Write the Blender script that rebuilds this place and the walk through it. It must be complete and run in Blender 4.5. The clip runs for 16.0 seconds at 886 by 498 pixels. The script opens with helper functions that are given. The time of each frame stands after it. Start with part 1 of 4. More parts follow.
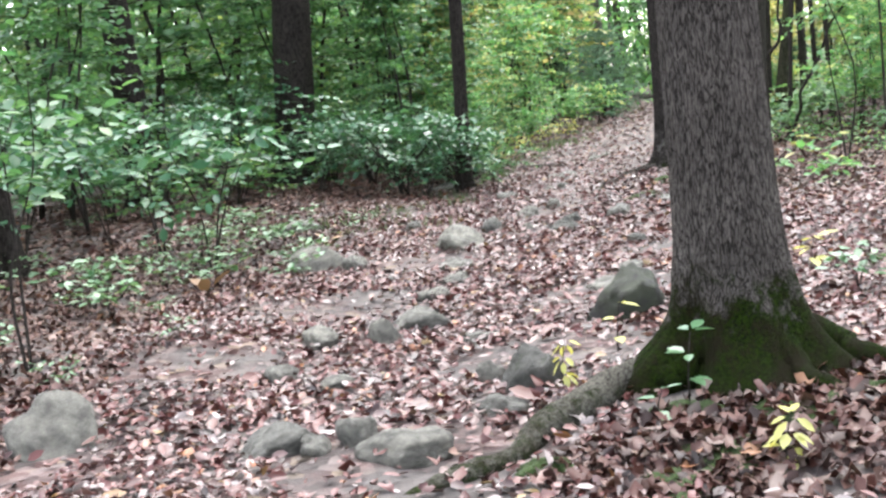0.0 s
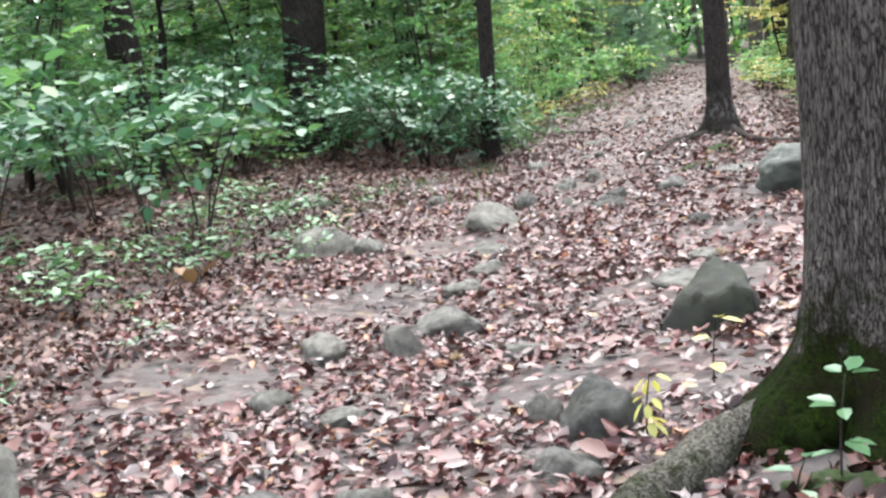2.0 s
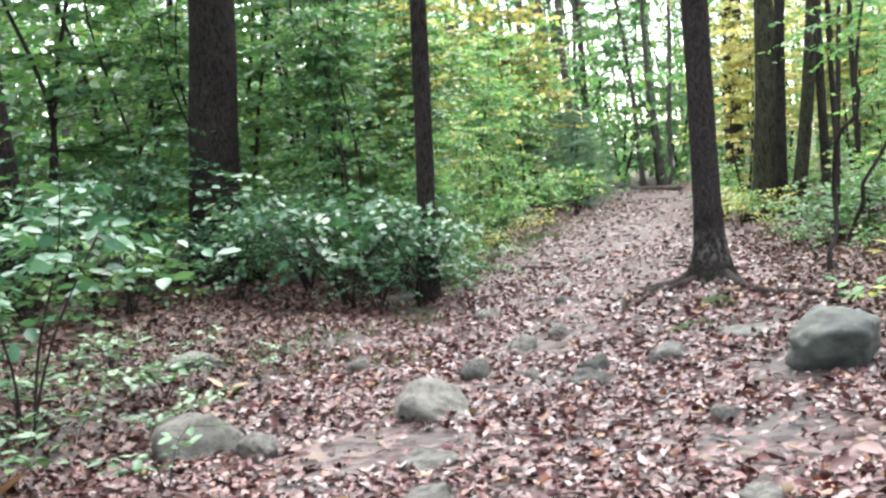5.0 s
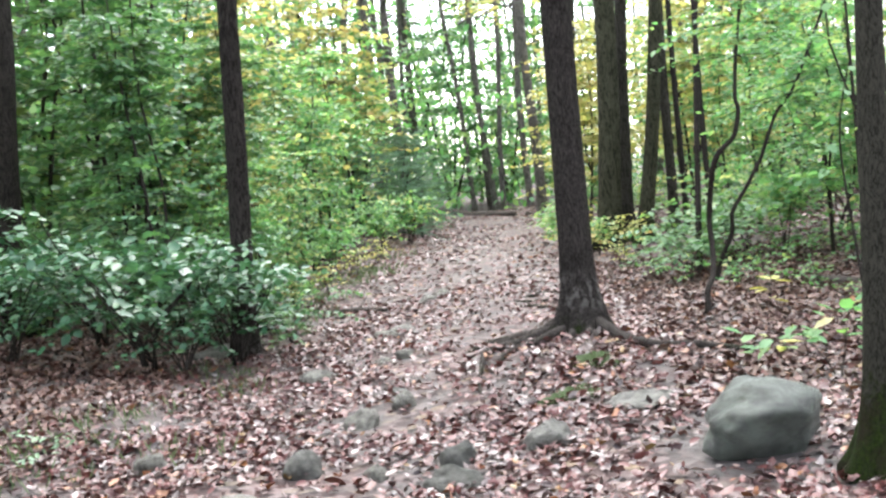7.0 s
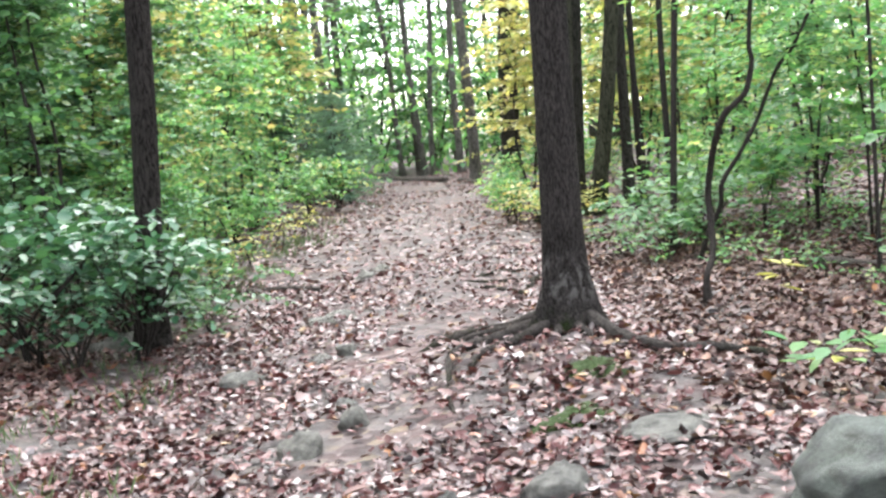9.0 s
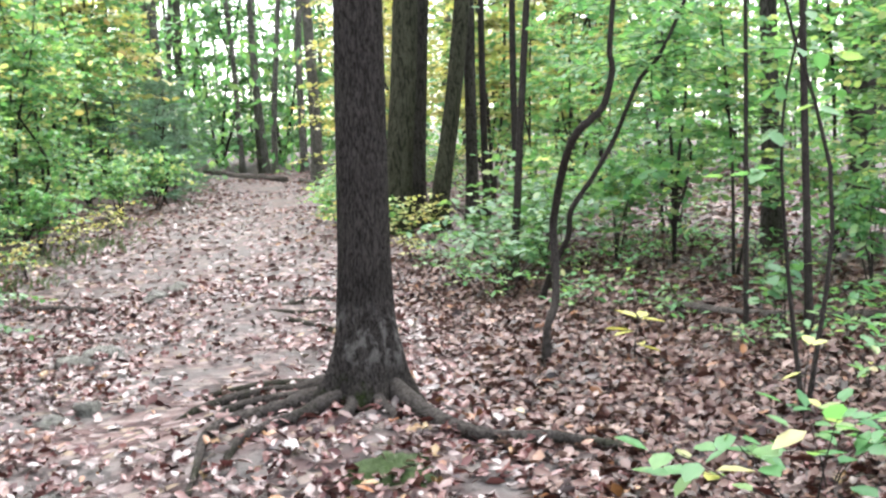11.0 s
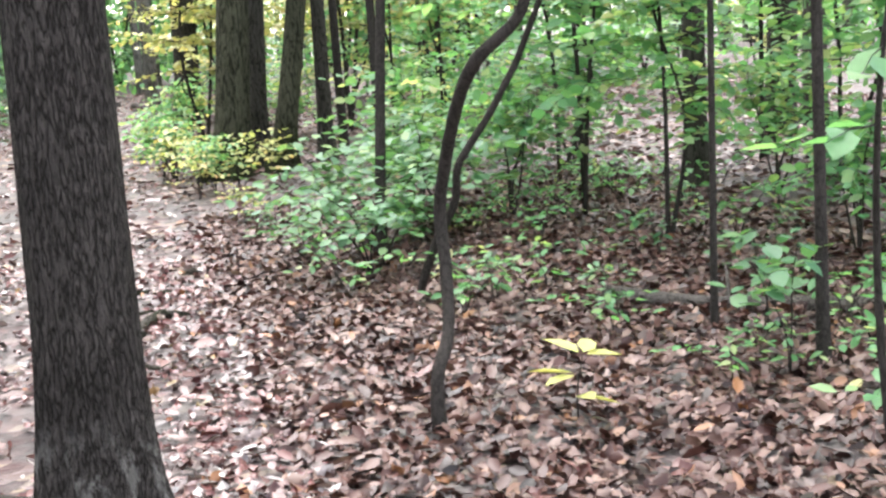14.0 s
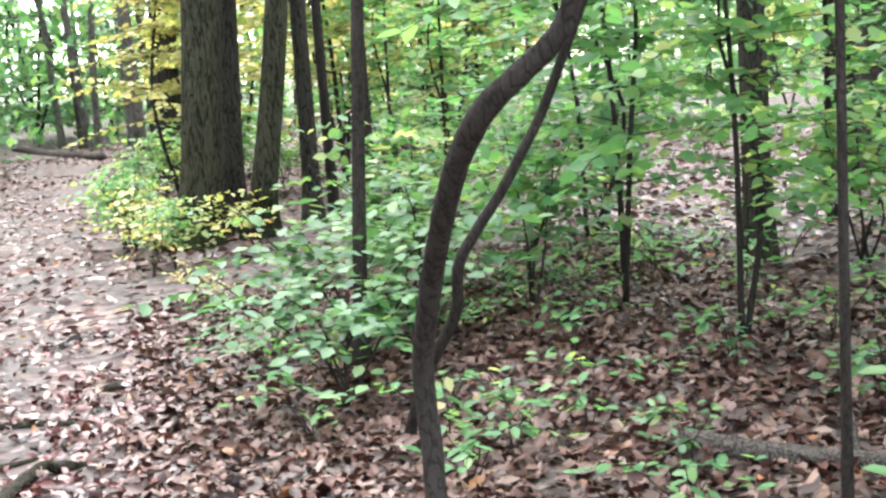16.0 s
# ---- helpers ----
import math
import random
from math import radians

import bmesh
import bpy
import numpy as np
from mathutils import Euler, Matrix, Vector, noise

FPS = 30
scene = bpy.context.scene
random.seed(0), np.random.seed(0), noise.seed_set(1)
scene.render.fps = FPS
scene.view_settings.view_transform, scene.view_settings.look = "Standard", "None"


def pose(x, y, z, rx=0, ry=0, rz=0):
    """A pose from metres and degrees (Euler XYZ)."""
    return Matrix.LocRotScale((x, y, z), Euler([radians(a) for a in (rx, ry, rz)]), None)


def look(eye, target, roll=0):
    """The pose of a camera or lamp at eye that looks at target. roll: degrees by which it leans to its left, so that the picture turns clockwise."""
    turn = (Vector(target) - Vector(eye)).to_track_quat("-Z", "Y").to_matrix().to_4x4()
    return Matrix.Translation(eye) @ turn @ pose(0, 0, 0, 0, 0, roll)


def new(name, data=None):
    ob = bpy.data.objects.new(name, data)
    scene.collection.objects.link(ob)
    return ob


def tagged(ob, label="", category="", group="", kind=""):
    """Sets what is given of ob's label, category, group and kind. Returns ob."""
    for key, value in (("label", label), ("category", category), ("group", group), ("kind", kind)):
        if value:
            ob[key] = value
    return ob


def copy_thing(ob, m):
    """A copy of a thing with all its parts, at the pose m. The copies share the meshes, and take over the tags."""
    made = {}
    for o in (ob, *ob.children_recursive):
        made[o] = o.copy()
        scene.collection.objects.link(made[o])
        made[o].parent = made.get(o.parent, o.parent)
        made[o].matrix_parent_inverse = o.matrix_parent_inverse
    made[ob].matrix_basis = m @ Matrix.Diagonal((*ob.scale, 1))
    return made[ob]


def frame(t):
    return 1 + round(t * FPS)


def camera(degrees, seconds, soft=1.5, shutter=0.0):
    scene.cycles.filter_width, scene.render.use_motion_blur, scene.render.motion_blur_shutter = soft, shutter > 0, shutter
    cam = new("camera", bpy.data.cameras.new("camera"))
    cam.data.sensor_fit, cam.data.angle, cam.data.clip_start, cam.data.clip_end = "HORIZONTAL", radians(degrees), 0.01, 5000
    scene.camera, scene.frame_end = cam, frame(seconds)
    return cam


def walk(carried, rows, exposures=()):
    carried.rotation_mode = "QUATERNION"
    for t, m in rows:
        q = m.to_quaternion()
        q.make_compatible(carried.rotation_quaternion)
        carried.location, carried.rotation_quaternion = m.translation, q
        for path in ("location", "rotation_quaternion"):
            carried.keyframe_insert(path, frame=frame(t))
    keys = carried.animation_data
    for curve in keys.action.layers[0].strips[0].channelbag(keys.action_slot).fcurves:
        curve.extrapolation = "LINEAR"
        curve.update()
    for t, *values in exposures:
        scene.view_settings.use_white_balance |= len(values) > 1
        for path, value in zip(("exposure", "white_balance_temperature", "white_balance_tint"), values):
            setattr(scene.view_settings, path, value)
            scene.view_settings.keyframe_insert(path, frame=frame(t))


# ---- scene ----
cam = camera(41.3, 16.0, soft=2.55)
METRES, EYE, TILT, LEAN, TURN = 14.3, 1.5, 0.0, 0.0, 0.0
ROWS = [
    (0.0, 0.0, 0.0, 0.0, -0.93, -7.88, 6.73),
    (0.5, 0.0004, 0.0252, -0.0063, -0.79, -7.93, 7.83),
    (1.0, 0.0071, 0.0504, -0.0013, -1.03, -8.9, 9.35),
    (1.5, 0.0004, 0.0784, -0.0052, -1.19, -10.45, 9.21),
    (2.0, -0.0043, 0.1053, -0.0057, -0.05, -9.4, 6.91),
    (2.5, 0.0013, 0.1457, -0.0067, -1.44, -9.24, 7.54),
    (3.0, 0.0047, 0.1692, -0.0047, -1.83, -3.41, 6.76),
    (5.5, -0.0017, 0.3175, -0.0043, -3.34, -4.06, 5.5),
    (6.0, 0.0035, 0.3504, -0.0116, -4.79, -2.87, 7.96),
    (6.5, 0.0145, 0.3875, 0.0004, -8.75, -3.29, 6.55),
    (7.0, 0.0117, 0.413, -0.0009, -11.72, -3.65, 6.01),
    (7.5, 0.0044, 0.4431, -0.0022, -14.38, -3.77, 4.2),
    (8.0, 0.009, 0.4778, -0.0078, -14.49, -5.02, 6.33),
    (8.5, 0.0145, 0.5041, -0.0053, -13.6, -4.65, 6.12),
    (9.0, 0.0201, 0.5326, -0.0024, -15.61, -5.73, 5.01),
    (9.5, 0.036, 0.5579, -0.009, -23.51, -6.63, 4.84),
    (10.0, 0.0537, 0.5821, -0.002, -22.98, -6.08, 2.26),
    (12.5, 0.1099, 0.7225, 0.0003, -22.38, -7.88, 1.34),
    (13.0, 0.1254, 0.7474, -0.0053, -23.29, -10.3, 3.98),
    (13.5, 0.145, 0.7727, -0.0003, -24.8, -10.15, 5.98),
    (14.0, 0.1619, 0.8063, 0.0028, -29.33, -10.88, 3.35),
    (14.5, 0.1793, 0.8342, -0.0013, -30.23, -10.42, 4.18),
    (15.0, 0.1969, 0.8609, 0.0023, -26.89, -9.33, 6.39),
    (15.5, 0.2096, 0.8957, 0.0037, -23.51, -8.67, 4.03),
    (16.0, 0.2309, 0.9211, -0.0007, -28.87, -8.69, 3.93),
]
EXPOSURES = [(0.0, 2.80), (3.0, 2.80), (6.5, 2.88), (9.0, 2.96), (13.0, 3.12), (14.2, 3.24), (16.0, 3.28)]
walk(cam, [(t, pose(0, 0, EYE, TILT, LEAN, TURN) @ pose(METRES * x, METRES * y, METRES * z, 90 + pitch, roll, yaw)) for t, x, y, z, yaw, pitch, roll in ROWS], EXPOSURES)

# ---- world and sun ----
world = bpy.data.worlds.new("overcast_sky")
scene.world = world
world.use_nodes = True
wn = world.node_tree
sky = wn.nodes.new("ShaderNodeTexSky")
sky.sky_type, sky.sun_disc = "NISHITA", False
sky.sun_elevation, sky.sun_rotation = radians(66), radians(14)
sky.dust_density, sky.air_density, sky.ozone_density = 1.5, 1.0, 1.0
pale = wn.nodes.new("ShaderNodeHueSaturation")
pale.inputs["Saturation"].default_value = 0.38
wn.links.new(sky.outputs[0], pale.inputs["Color"])
wn.links.new(pale.outputs[0], wn.nodes["Background"].inputs[0])
wn.nodes["Background"].inputs[1].default_value = 0.15
sun_data = bpy.data.lights.new("sun", "SUN")
sun_data.energy, sun_data.angle, sun_data.color = 1.3, radians(75), (1.0, 0.97, 0.94)
sun = new("sun", sun_data)
sun.matrix_world = look((0, 0, 30), (-0.09, -0.38, 30 - 0.92))


# ---- materials ----
def shader(name):
    m = bpy.data.materials.new(name)
    m.use_nodes = True
    t = m.node_tree
    return m, t, t.nodes["Principled BSDF"], t.nodes["Material Output"]


def node(t, kind, **values):
    n = t.nodes.new(kind)
    for key, v in values.items():
        n.inputs[key.replace("_", " ")].default_value = v
    return n


def ramp(t, fac, stops):
    r = t.nodes.new("ShaderNodeValToRGB")
    e = r.color_ramp.elements
    while len(e) < len(stops):
        e.new(0.5)
    for k, (p, c) in enumerate(stops):
        e[k].position, e[k].color = p, (*c, 1)
    t.links.new(fac, r.inputs[0])
    return r.outputs[0]


def mixed(t, fac, a, b, mode="MIX"):
    m = t.nodes.new("ShaderNodeMix")
    m.data_type, m.blend_type = "RGBA", mode
    for socket, v in ((m.inputs[0], fac), (m.inputs[6], a), (m.inputs[7], b)):
        if isinstance(v, (int, float)):
            socket.default_value = v
        elif isinstance(v, tuple):
            socket.default_value = (*v, 1)
        else:
            t.links.new(v, socket)
    return m.outputs[2]


def noise_of(t, coords, scale, detail=5, rough=0.6):
    n = node(t, "ShaderNodeTexNoise", Scale=scale, Detail=detail, Roughness=rough)
    t.links.new(coords, n.inputs["Vector"])
    return n.outputs["Fac"]


def coords_of(t, stretch=(1, 1, 1), space="Object"):
    c, m = t.nodes.new("ShaderNodeTexCoord"), t.nodes.new("ShaderNodeMapping")
    m.inputs["Scale"].default_value = stretch
    t.links.new(c.outputs[space], m.inputs[0])
    return m.outputs[0]


def bumped(t, bsdf, height, strength, distance):
    b = node(t, "ShaderNodeBump", Strength=strength, Distance=distance)
    t.links.new(height, b.inputs["Height"])
    t.links.new(b.outputs[0], bsdf.inputs["Normal"])


def leaf_material(name, stops, rough=0.4, through_light=0.4, spread=0.25, gloss=0.5):
    """Leaf blades: each leaf its own tint, light shining through them."""
    m, t, p, out = shader(name)
    g = t.nodes.new("ShaderNodeNewGeometry")
    o = t.nodes.new("ShaderNodeObjectInfo")
    a = node(t, "ShaderNodeMath")
    a.operation = "MULTIPLY_ADD"
    t.links.new(o.outputs["Random"], a.inputs[0])
    a.inputs[1].default_value = spread
    b = node(t, "ShaderNodeMath")
    b.operation = "MULTIPLY"
    t.links.new(g.outputs["Random Per Island"], b.inputs[0])
    b.inputs[1].default_value = 1 - spread
    t.links.new(b.outputs[0], a.inputs[2])
    col = ramp(t, a.outputs[0], stops)
    vein = noise_of(t, coords_of(t), 38, 3)
    col = mixed(t, vein, mixed(t, 1.0, col, (0.72, 0.72, 0.72), "MULTIPLY"), col)
    t.links.new(col, p.inputs["Base Color"])
    p.inputs["Roughness"].default_value = rough
    p.inputs["Specular IOR Level"].default_value = gloss
    p.inputs["Coat Weight"].default_value = max(0.0, 1.2 * gloss - 0.6)
    p.inputs["Coat Roughness"].default_value = 0.2
    tr = t.nodes.new("ShaderNodeBsdfTranslucent")
    t.links.new(mixed(t, 1.0, col, (1.0, 0.95, 0.6), "MULTIPLY"), tr.inputs[0])
    s = t.nodes.new("ShaderNodeMixShader")
    s.inputs[0].default_value = through_light
    t.links.new(p.outputs[0], s.inputs[1])
    t.links.new(tr.outputs[0], s.inputs[2])
    t.links.new(s.outputs[0], out.inputs[0])
    return m


GREEN = leaf_material("green_leaf", [(0.0, (0.045, 0.135, 0.065)), (0.4, (0.085, 0.21, 0.09)), (0.75, (0.14, 0.295, 0.11)), (1.0, (0.30, 0.38, 0.145))], 0.36, 0.52, 0.25, 0.5)
DEEP = leaf_material("deep_green_leaf", [(0.0, (0.0295, 0.0942, 0.0536)), (0.5, (0.054, 0.157, 0.0805)), (0.85, (0.0884, 0.2094, 0.0911)), (1.0, (0.1574, 0.2512, 0.1072))], 0.28, 0.32, 0.25, 0.45)
LIME = leaf_material("yellow_green_leaf", [(0.0, (0.085, 0.25, 0.105)), (0.5, (0.15, 0.36, 0.14)), (0.78, (0.28, 0.45, 0.18)), (0.94, (0.55, 0.56, 0.28)), (0.99, (0.66, 0.56, 0.31)), (1.0, (0.42, 0.13, 0.06))], 0.36, 0.62, 0.25, 0.5)
GOLD = leaf_material("golden_leaf", [(0.0, (0.20, 0.32, 0.11)), (0.4, (0.42, 0.46, 0.17)), (0.85, (0.60, 0.53, 0.23)), (1.0, (0.58, 0.32, 0.13))], 0.42, 0.5)
YELLOW = leaf_material("yellow_leaf", [(0.0, (0.4048, 0.4128, 0.105)), (1.0, (0.5632, 0.5568, 0.21))], 0.45, 0.4)
TEAL = leaf_material("pale_green_leaf", [(0.0, (0.06, 0.15, 0.07)), (0.6, (0.10, 0.22, 0.10)), (1.0, (0.20, 0.32, 0.16))], 0.32, 0.35, 0.25, 0.7)
PINE = leaf_material("blue_green_needles", [(0.0, (0.07, 0.17, 0.115)), (1.0, (0.16, 0.29, 0.19))], 0.5, 0.4)
LITTER = leaf_material("fallen_leaf", [(0.0, (0.014, 0.006, 0.006)), (0.18, (0.046, 0.0125, 0.0115)), (0.40, (0.106, 0.030, 0.0275)), (0.58, (0.142, 0.057, 0.051)), (0.77, (0.160, 0.105, 0.098)), (0.93, (0.27, 0.232, 0.224)), (0.975, (0.22, 0.075, 0.025)), (1.0, (0.20, 0.14, 0.06))], 0.36, 0.05, 0.0, 0.42)
DULL = leaf_material("dull_fallen_leaf", [(0.0, (0.0103, 0.0046, 0.0039)), (0.25, (0.0371, 0.0133, 0.0102)), (0.5, (0.074, 0.029, 0.0225)), (0.7, (0.1074, 0.0534, 0.0422)), (0.86, (0.1481, 0.0899, 0.0731)), (0.96, (0.1999, 0.1334, 0.1125)), (1.0, (0.1925, 0.0754, 0.0253))], 0.44, 0.05, 0.0, 0.32)
TOP_LEAF = leaf_material("large_fallen_leaf", [(0.0, (0.0665, 0.0204, 0.018)), (0.4, (0.114, 0.0391, 0.0328)), (0.7, (0.1425, 0.0748, 0.064)), (0.9, (0.19, 0.136, 0.123)), (1.0, (0.1995, 0.085, 0.0369))], 0.42, 0.05, 1.0, 0.4)
DAMP = leaf_material("damp_fallen_leaf", [(0.0, (0.0124, 0.0059, 0.0047)), (0.35, (0.0397, 0.014, 0.0105)), (0.65, (0.0818, 0.0316, 0.0246)), (0.85, (0.124, 0.0725, 0.0585)), (0.97, (0.1984, 0.1521, 0.1346)), (1.0, (0.1984, 0.0819, 0.0292))], 0.45, 0.05, 0.0, 0.3)
TAN = leaf_material("tan_leaf", [(0.0, (0.20, 0.11, 0.055)), (1.0, (0.30, 0.19, 0.10))], 0.5, 0.15)
GRASS = leaf_material("grass_blade", [(0.0, (0.05, 0.10, 0.035)), (1.0, (0.13, 0.18, 0.07))], 0.5, 0.3)


def bark_material(name, dark, light, ridge=26.0, moss=0.0, top=0.5, flat=0.22, lichen=0.0, relief=0.02, gap=0.06):
    """Bark: interlaced upright ridges between dark furrows, moss at the foot."""
    m, t, p, out = shader(name)
    c = coords_of(t, (1, 1, flat))

    def furrow(scale, wide):
        f = node(t, "ShaderNodeMath")
        f.operation = "SUBTRACT"
        t.links.new(noise_of(t, c, scale, 2, 0.5), f.inputs[0])
        f.inputs[1].default_value = 0.5
        a = node(t, "ShaderNodeMath")
        a.operation = "ABSOLUTE"
        t.links.new(f.outputs[0], a.inputs[0])
        return ramp(t, a.outputs[0], [(0.0, (0, 0, 0)), (wide * 0.45, (0.45, 0.45, 0.45)), (wide, (1, 1, 1))])

    deep = mixed(t, 0.55, furrow(ridge, gap), mixed(t, 1.0, furrow(ridge, gap), furrow(ridge * 2.1, gap * 0.85), "MULTIPLY"))
    fine = noise_of(t, coords_of(t, (1, 1, 0.5)), 90, 6, 0.7)
    patch = noise_of(t, coords_of(t), 2.6, 5)
    col = mixed(t, deep, dark, light)
    col = mixed(t, fine, mixed(t, 1.0, col, (0.45, 0.45, 0.45), "MULTIPLY"), mixed(t, 1.0, col, (1.25, 1.25, 1.25), "MULTIPLY"))
    col = mixed(t, ramp(t, patch, [(0.35, (0.5, 0.5, 0.5)), (0.6, (0, 0, 0))]), col, mixed(t, 1.0, col, (0.55, 0.55, 0.55), "MULTIPLY"))
    g = t.nodes.new("ShaderNodeSeparateXYZ")
    t.links.new(coords_of(t), g.inputs[0])
    if lichen:
        band = ramp(t, g.outputs[2], [(0.14, (0, 0, 0)), (0.24, (1, 1, 1)), (0.36, (1, 1, 1)), (0.5, (0, 0, 0))])
        spots_ = ramp(t, noise_of(t, coords_of(t, (1, 1, 0.6)), 22, 5, 0.7), [(0.5, (0, 0, 0)), (0.6, (lichen, lichen, lichen))])
        col = mixed(t, mixed(t, 1.0, band, spots_, "MULTIPLY"), col, (0.15, 0.14, 0.13))
    if moss:
        a = node(t, "ShaderNodeMath")
        a.operation = "MULTIPLY_ADD"
        t.links.new(noise_of(t, coords_of(t), 9.0, 8, 0.75), a.inputs[0])
        a.inputs[1].default_value = 1.1
        t.links.new(g.outputs[2], a.inputs[2])
        k = ramp(t, a.outputs[0], [(top, (moss, moss, moss)), (top + 0.16, (0, 0, 0))])
        green = mixed(t, ramp(t, noise_of(t, coords_of(t), 60, 6, 0.75), [(0.35, (0, 0, 0)), (0.7, (1, 1, 1))]), (0.0008, 0.0014, 0.0003), (0.018, 0.036, 0.002))
        brown = ramp(t, noise_of(t, coords_of(t), 7, 5, 0.7), [(0.45, (0, 0, 0)), (0.62, (0.85, 0.85, 0.85))])
        green = mixed(t, brown, green, (0.012, 0.009, 0.005))
        col = mixed(t, k, col, green)
    t.links.new(col, p.inputs["Base Color"])
    p.inputs["Roughness"].default_value = 0.9
    p.inputs["Specular IOR Level"].default_value = 0.05
    bumped(t, p, mixed(t, 0.3, deep, fine), 1.0, relief)
    return m


OAK = bark_material("grey_brown_ridged_bark", (0.012, 0.0105, 0.0093), (0.134, 0.119, 0.108), 78, 0.97, 0.86, 0.17, 0, 0.012, 0.09)
DARK_BARK = bark_material("dark_flaky_bark", (0.011, 0.0092, 0.0084), (0.060, 0.0515, 0.047), 75, 0.75, 0.5, 0.2, 0.6, 0.01, 0.085)
MID_BARK = bark_material("brown_bark", (0.008, 0.0068, 0.0062), (0.046, 0.039, 0.035), 34, 0.5, 0.46, 0.2)
# bark for distant trunks, its colour lightened to stand in for haze
HAZED_BARK = bark_material("haze_paled_bark", (0.05, 0.046, 0.042), (0.17, 0.158, 0.14), 20, 0.3, 0.5, 0.18)
GREY_BARK = bark_material("grey_bark", (0.018, 0.016, 0.0142), (0.078, 0.070, 0.060), 30, 0.5, 0.5, 0.18)
MOSS_BARK = bark_material("mossy_ridged_bark", (0.014, 0.0135, 0.009), (0.080, 0.078, 0.052), 24, 0.7, 0.9, 0.18, 0, 0.03)
SLIM_BARK = bark_material("slim_tree_bark", (0.010, 0.0095, 0.008), (0.046, 0.043, 0.034), 60, 0.8, 0.85, 0.3, 0, 0.006)
THIN_BARK = bark_material("smooth_sapling_bark", (0.022, 0.0185, 0.0165), (0.046, 0.039, 0.035), 40, 0, 0, 0.4, 0, 0.003)
ROOT_BARK = bark_material("weathered_root", (0.022, 0.019, 0.0172), (0.082, 0.071, 0.064), 45, 0.5, 0.36, 0.8, 0, 0.008)
MOSSY_ROOT = bark_material("mossy_root", (0.03, 0.028, 0.024), (0.125, 0.118, 0.098), 45, 0.85, 0.44, 0.8, 0, 0.008)
DEAD_WOOD = bark_material("dead_wood", (0.022, 0.019, 0.0172), (0.115, 0.10, 0.09), 40, 0, 0, 0.8, 0, 0.006)


def rock_material(name, moss, light=(0.34, 0.33, 0.30), rough=0.72):
    m, t, p, out = shader(name)
    c = coords_of(t)
    o = t.nodes.new("ShaderNodeObjectInfo")
    big, fine = noise_of(t, c, 5, 6), noise_of(t, c, 45, 6, 0.75)
    col = mixed(t, ramp(t, big, [(0.34, (0, 0, 0)), (0.62, (1, 1, 1))]), tuple(0.3 * k for k in light), light)
    col = mixed(t, ramp(t, fine, [(0.35, (0, 0, 0)), (0.65, (1, 1, 1))]), mixed(t, 1.0, col, (0.6, 0.6, 0.58), "MULTIPLY"), col)
    tone = ramp(t, o.outputs["Random"], [(0, (0.72, 0.72, 0.70)), (1, (1.1, 1.08, 1.0))])
    col = mixed(t, 1.0, col, tone, "MULTIPLY")
    k = ramp(t, noise_of(t, c, 3.5, 5, 0.7), [(0.62 - 0.3 * moss, (0, 0, 0)), (0.78 - 0.3 * moss, (0.8, 0.8, 0.8))])
    col = mixed(t, k, col, mixed(t, fine, (0.006, 0.010, 0.003), (0.034, 0.045, 0.014)))
    t.links.new(col, p.inputs["Base Color"])
    p.inputs["Roughness"].default_value = rough
    bumped(t, p, mixed(t, 0.5, fine, noise_of(t, c, 12, 8, 0.75)), 1.0, 0.05)
    return m


ROCK = rock_material("grey_fieldstone", 0.05, (0.27, 0.262, 0.24))
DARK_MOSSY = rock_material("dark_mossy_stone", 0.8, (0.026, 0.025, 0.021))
MOSSY = rock_material("mossy_fieldstone", 0.4, (0.12, 0.118, 0.108))
BOULDER = rock_material("green_grey_boulder", 0.3, (0.165, 0.19, 0.172), 0.42)


def ground_material():
    m, t, p, out = shader("forest_soil_and_old_leaves")
    c = coords_of(t)
    soil = mixed(t, noise_of(t, c, 9, 8, 0.7), (0.036, 0.033, 0.0315), (0.122, 0.112, 0.107))
    v = node(t, "ShaderNodeTexVoronoi", Scale=13.0, Randomness=1.0)
    t.links.new(c, v.inputs["Vector"])
    g = t.nodes.new("ShaderNodeSeparateColor")
    t.links.new(v.outputs["Color"], g.inputs[0])
    leaves = ramp(t, g.outputs[0], [(0.0, (0.017, 0.010, 0.009)), (0.35, (0.05, 0.026, 0.025)), (0.6, (0.10, 0.063, 0.058)), (0.85, (0.16, 0.128, 0.122)), (1.0, (0.18, 0.135, 0.09))])
    k = ramp(t, noise_of(t, c, 1.3, 5, 0.65), [(0.42, (0.12, 0.12, 0.12)), (0.60, (1, 1, 1))])
    col = mixed(t, k, soil, leaves)
    t.links.new(col, p.inputs["Base Color"])
    p.inputs["Roughness"].default_value = 0.75
    p.inputs["Specular IOR Level"].default_value = 0.12
    bumped(t, p, mixed(t, 0.5, v.outputs["Distance"], noise_of(t, c, 30, 5)), 0.8, 0.03)
    return m


SOIL = ground_material()
MOSS, _t, _p, _o = shader("moss_cushion")
_c = coords_of(_t)
_t.links.new(mixed(_t, noise_of(_t, _c, 50, 5), (0.004, 0.009, 0.001), (0.030, 0.058, 0.005)), _p.inputs["Base Color"])
_p.inputs["Roughness"].default_value = 0.95
bumped(_t, _p, noise_of(_t, _c, 120, 4), 0.8, 0.01)

# ---- mesh helpers ----
RNG = np.random.default_rng(7)


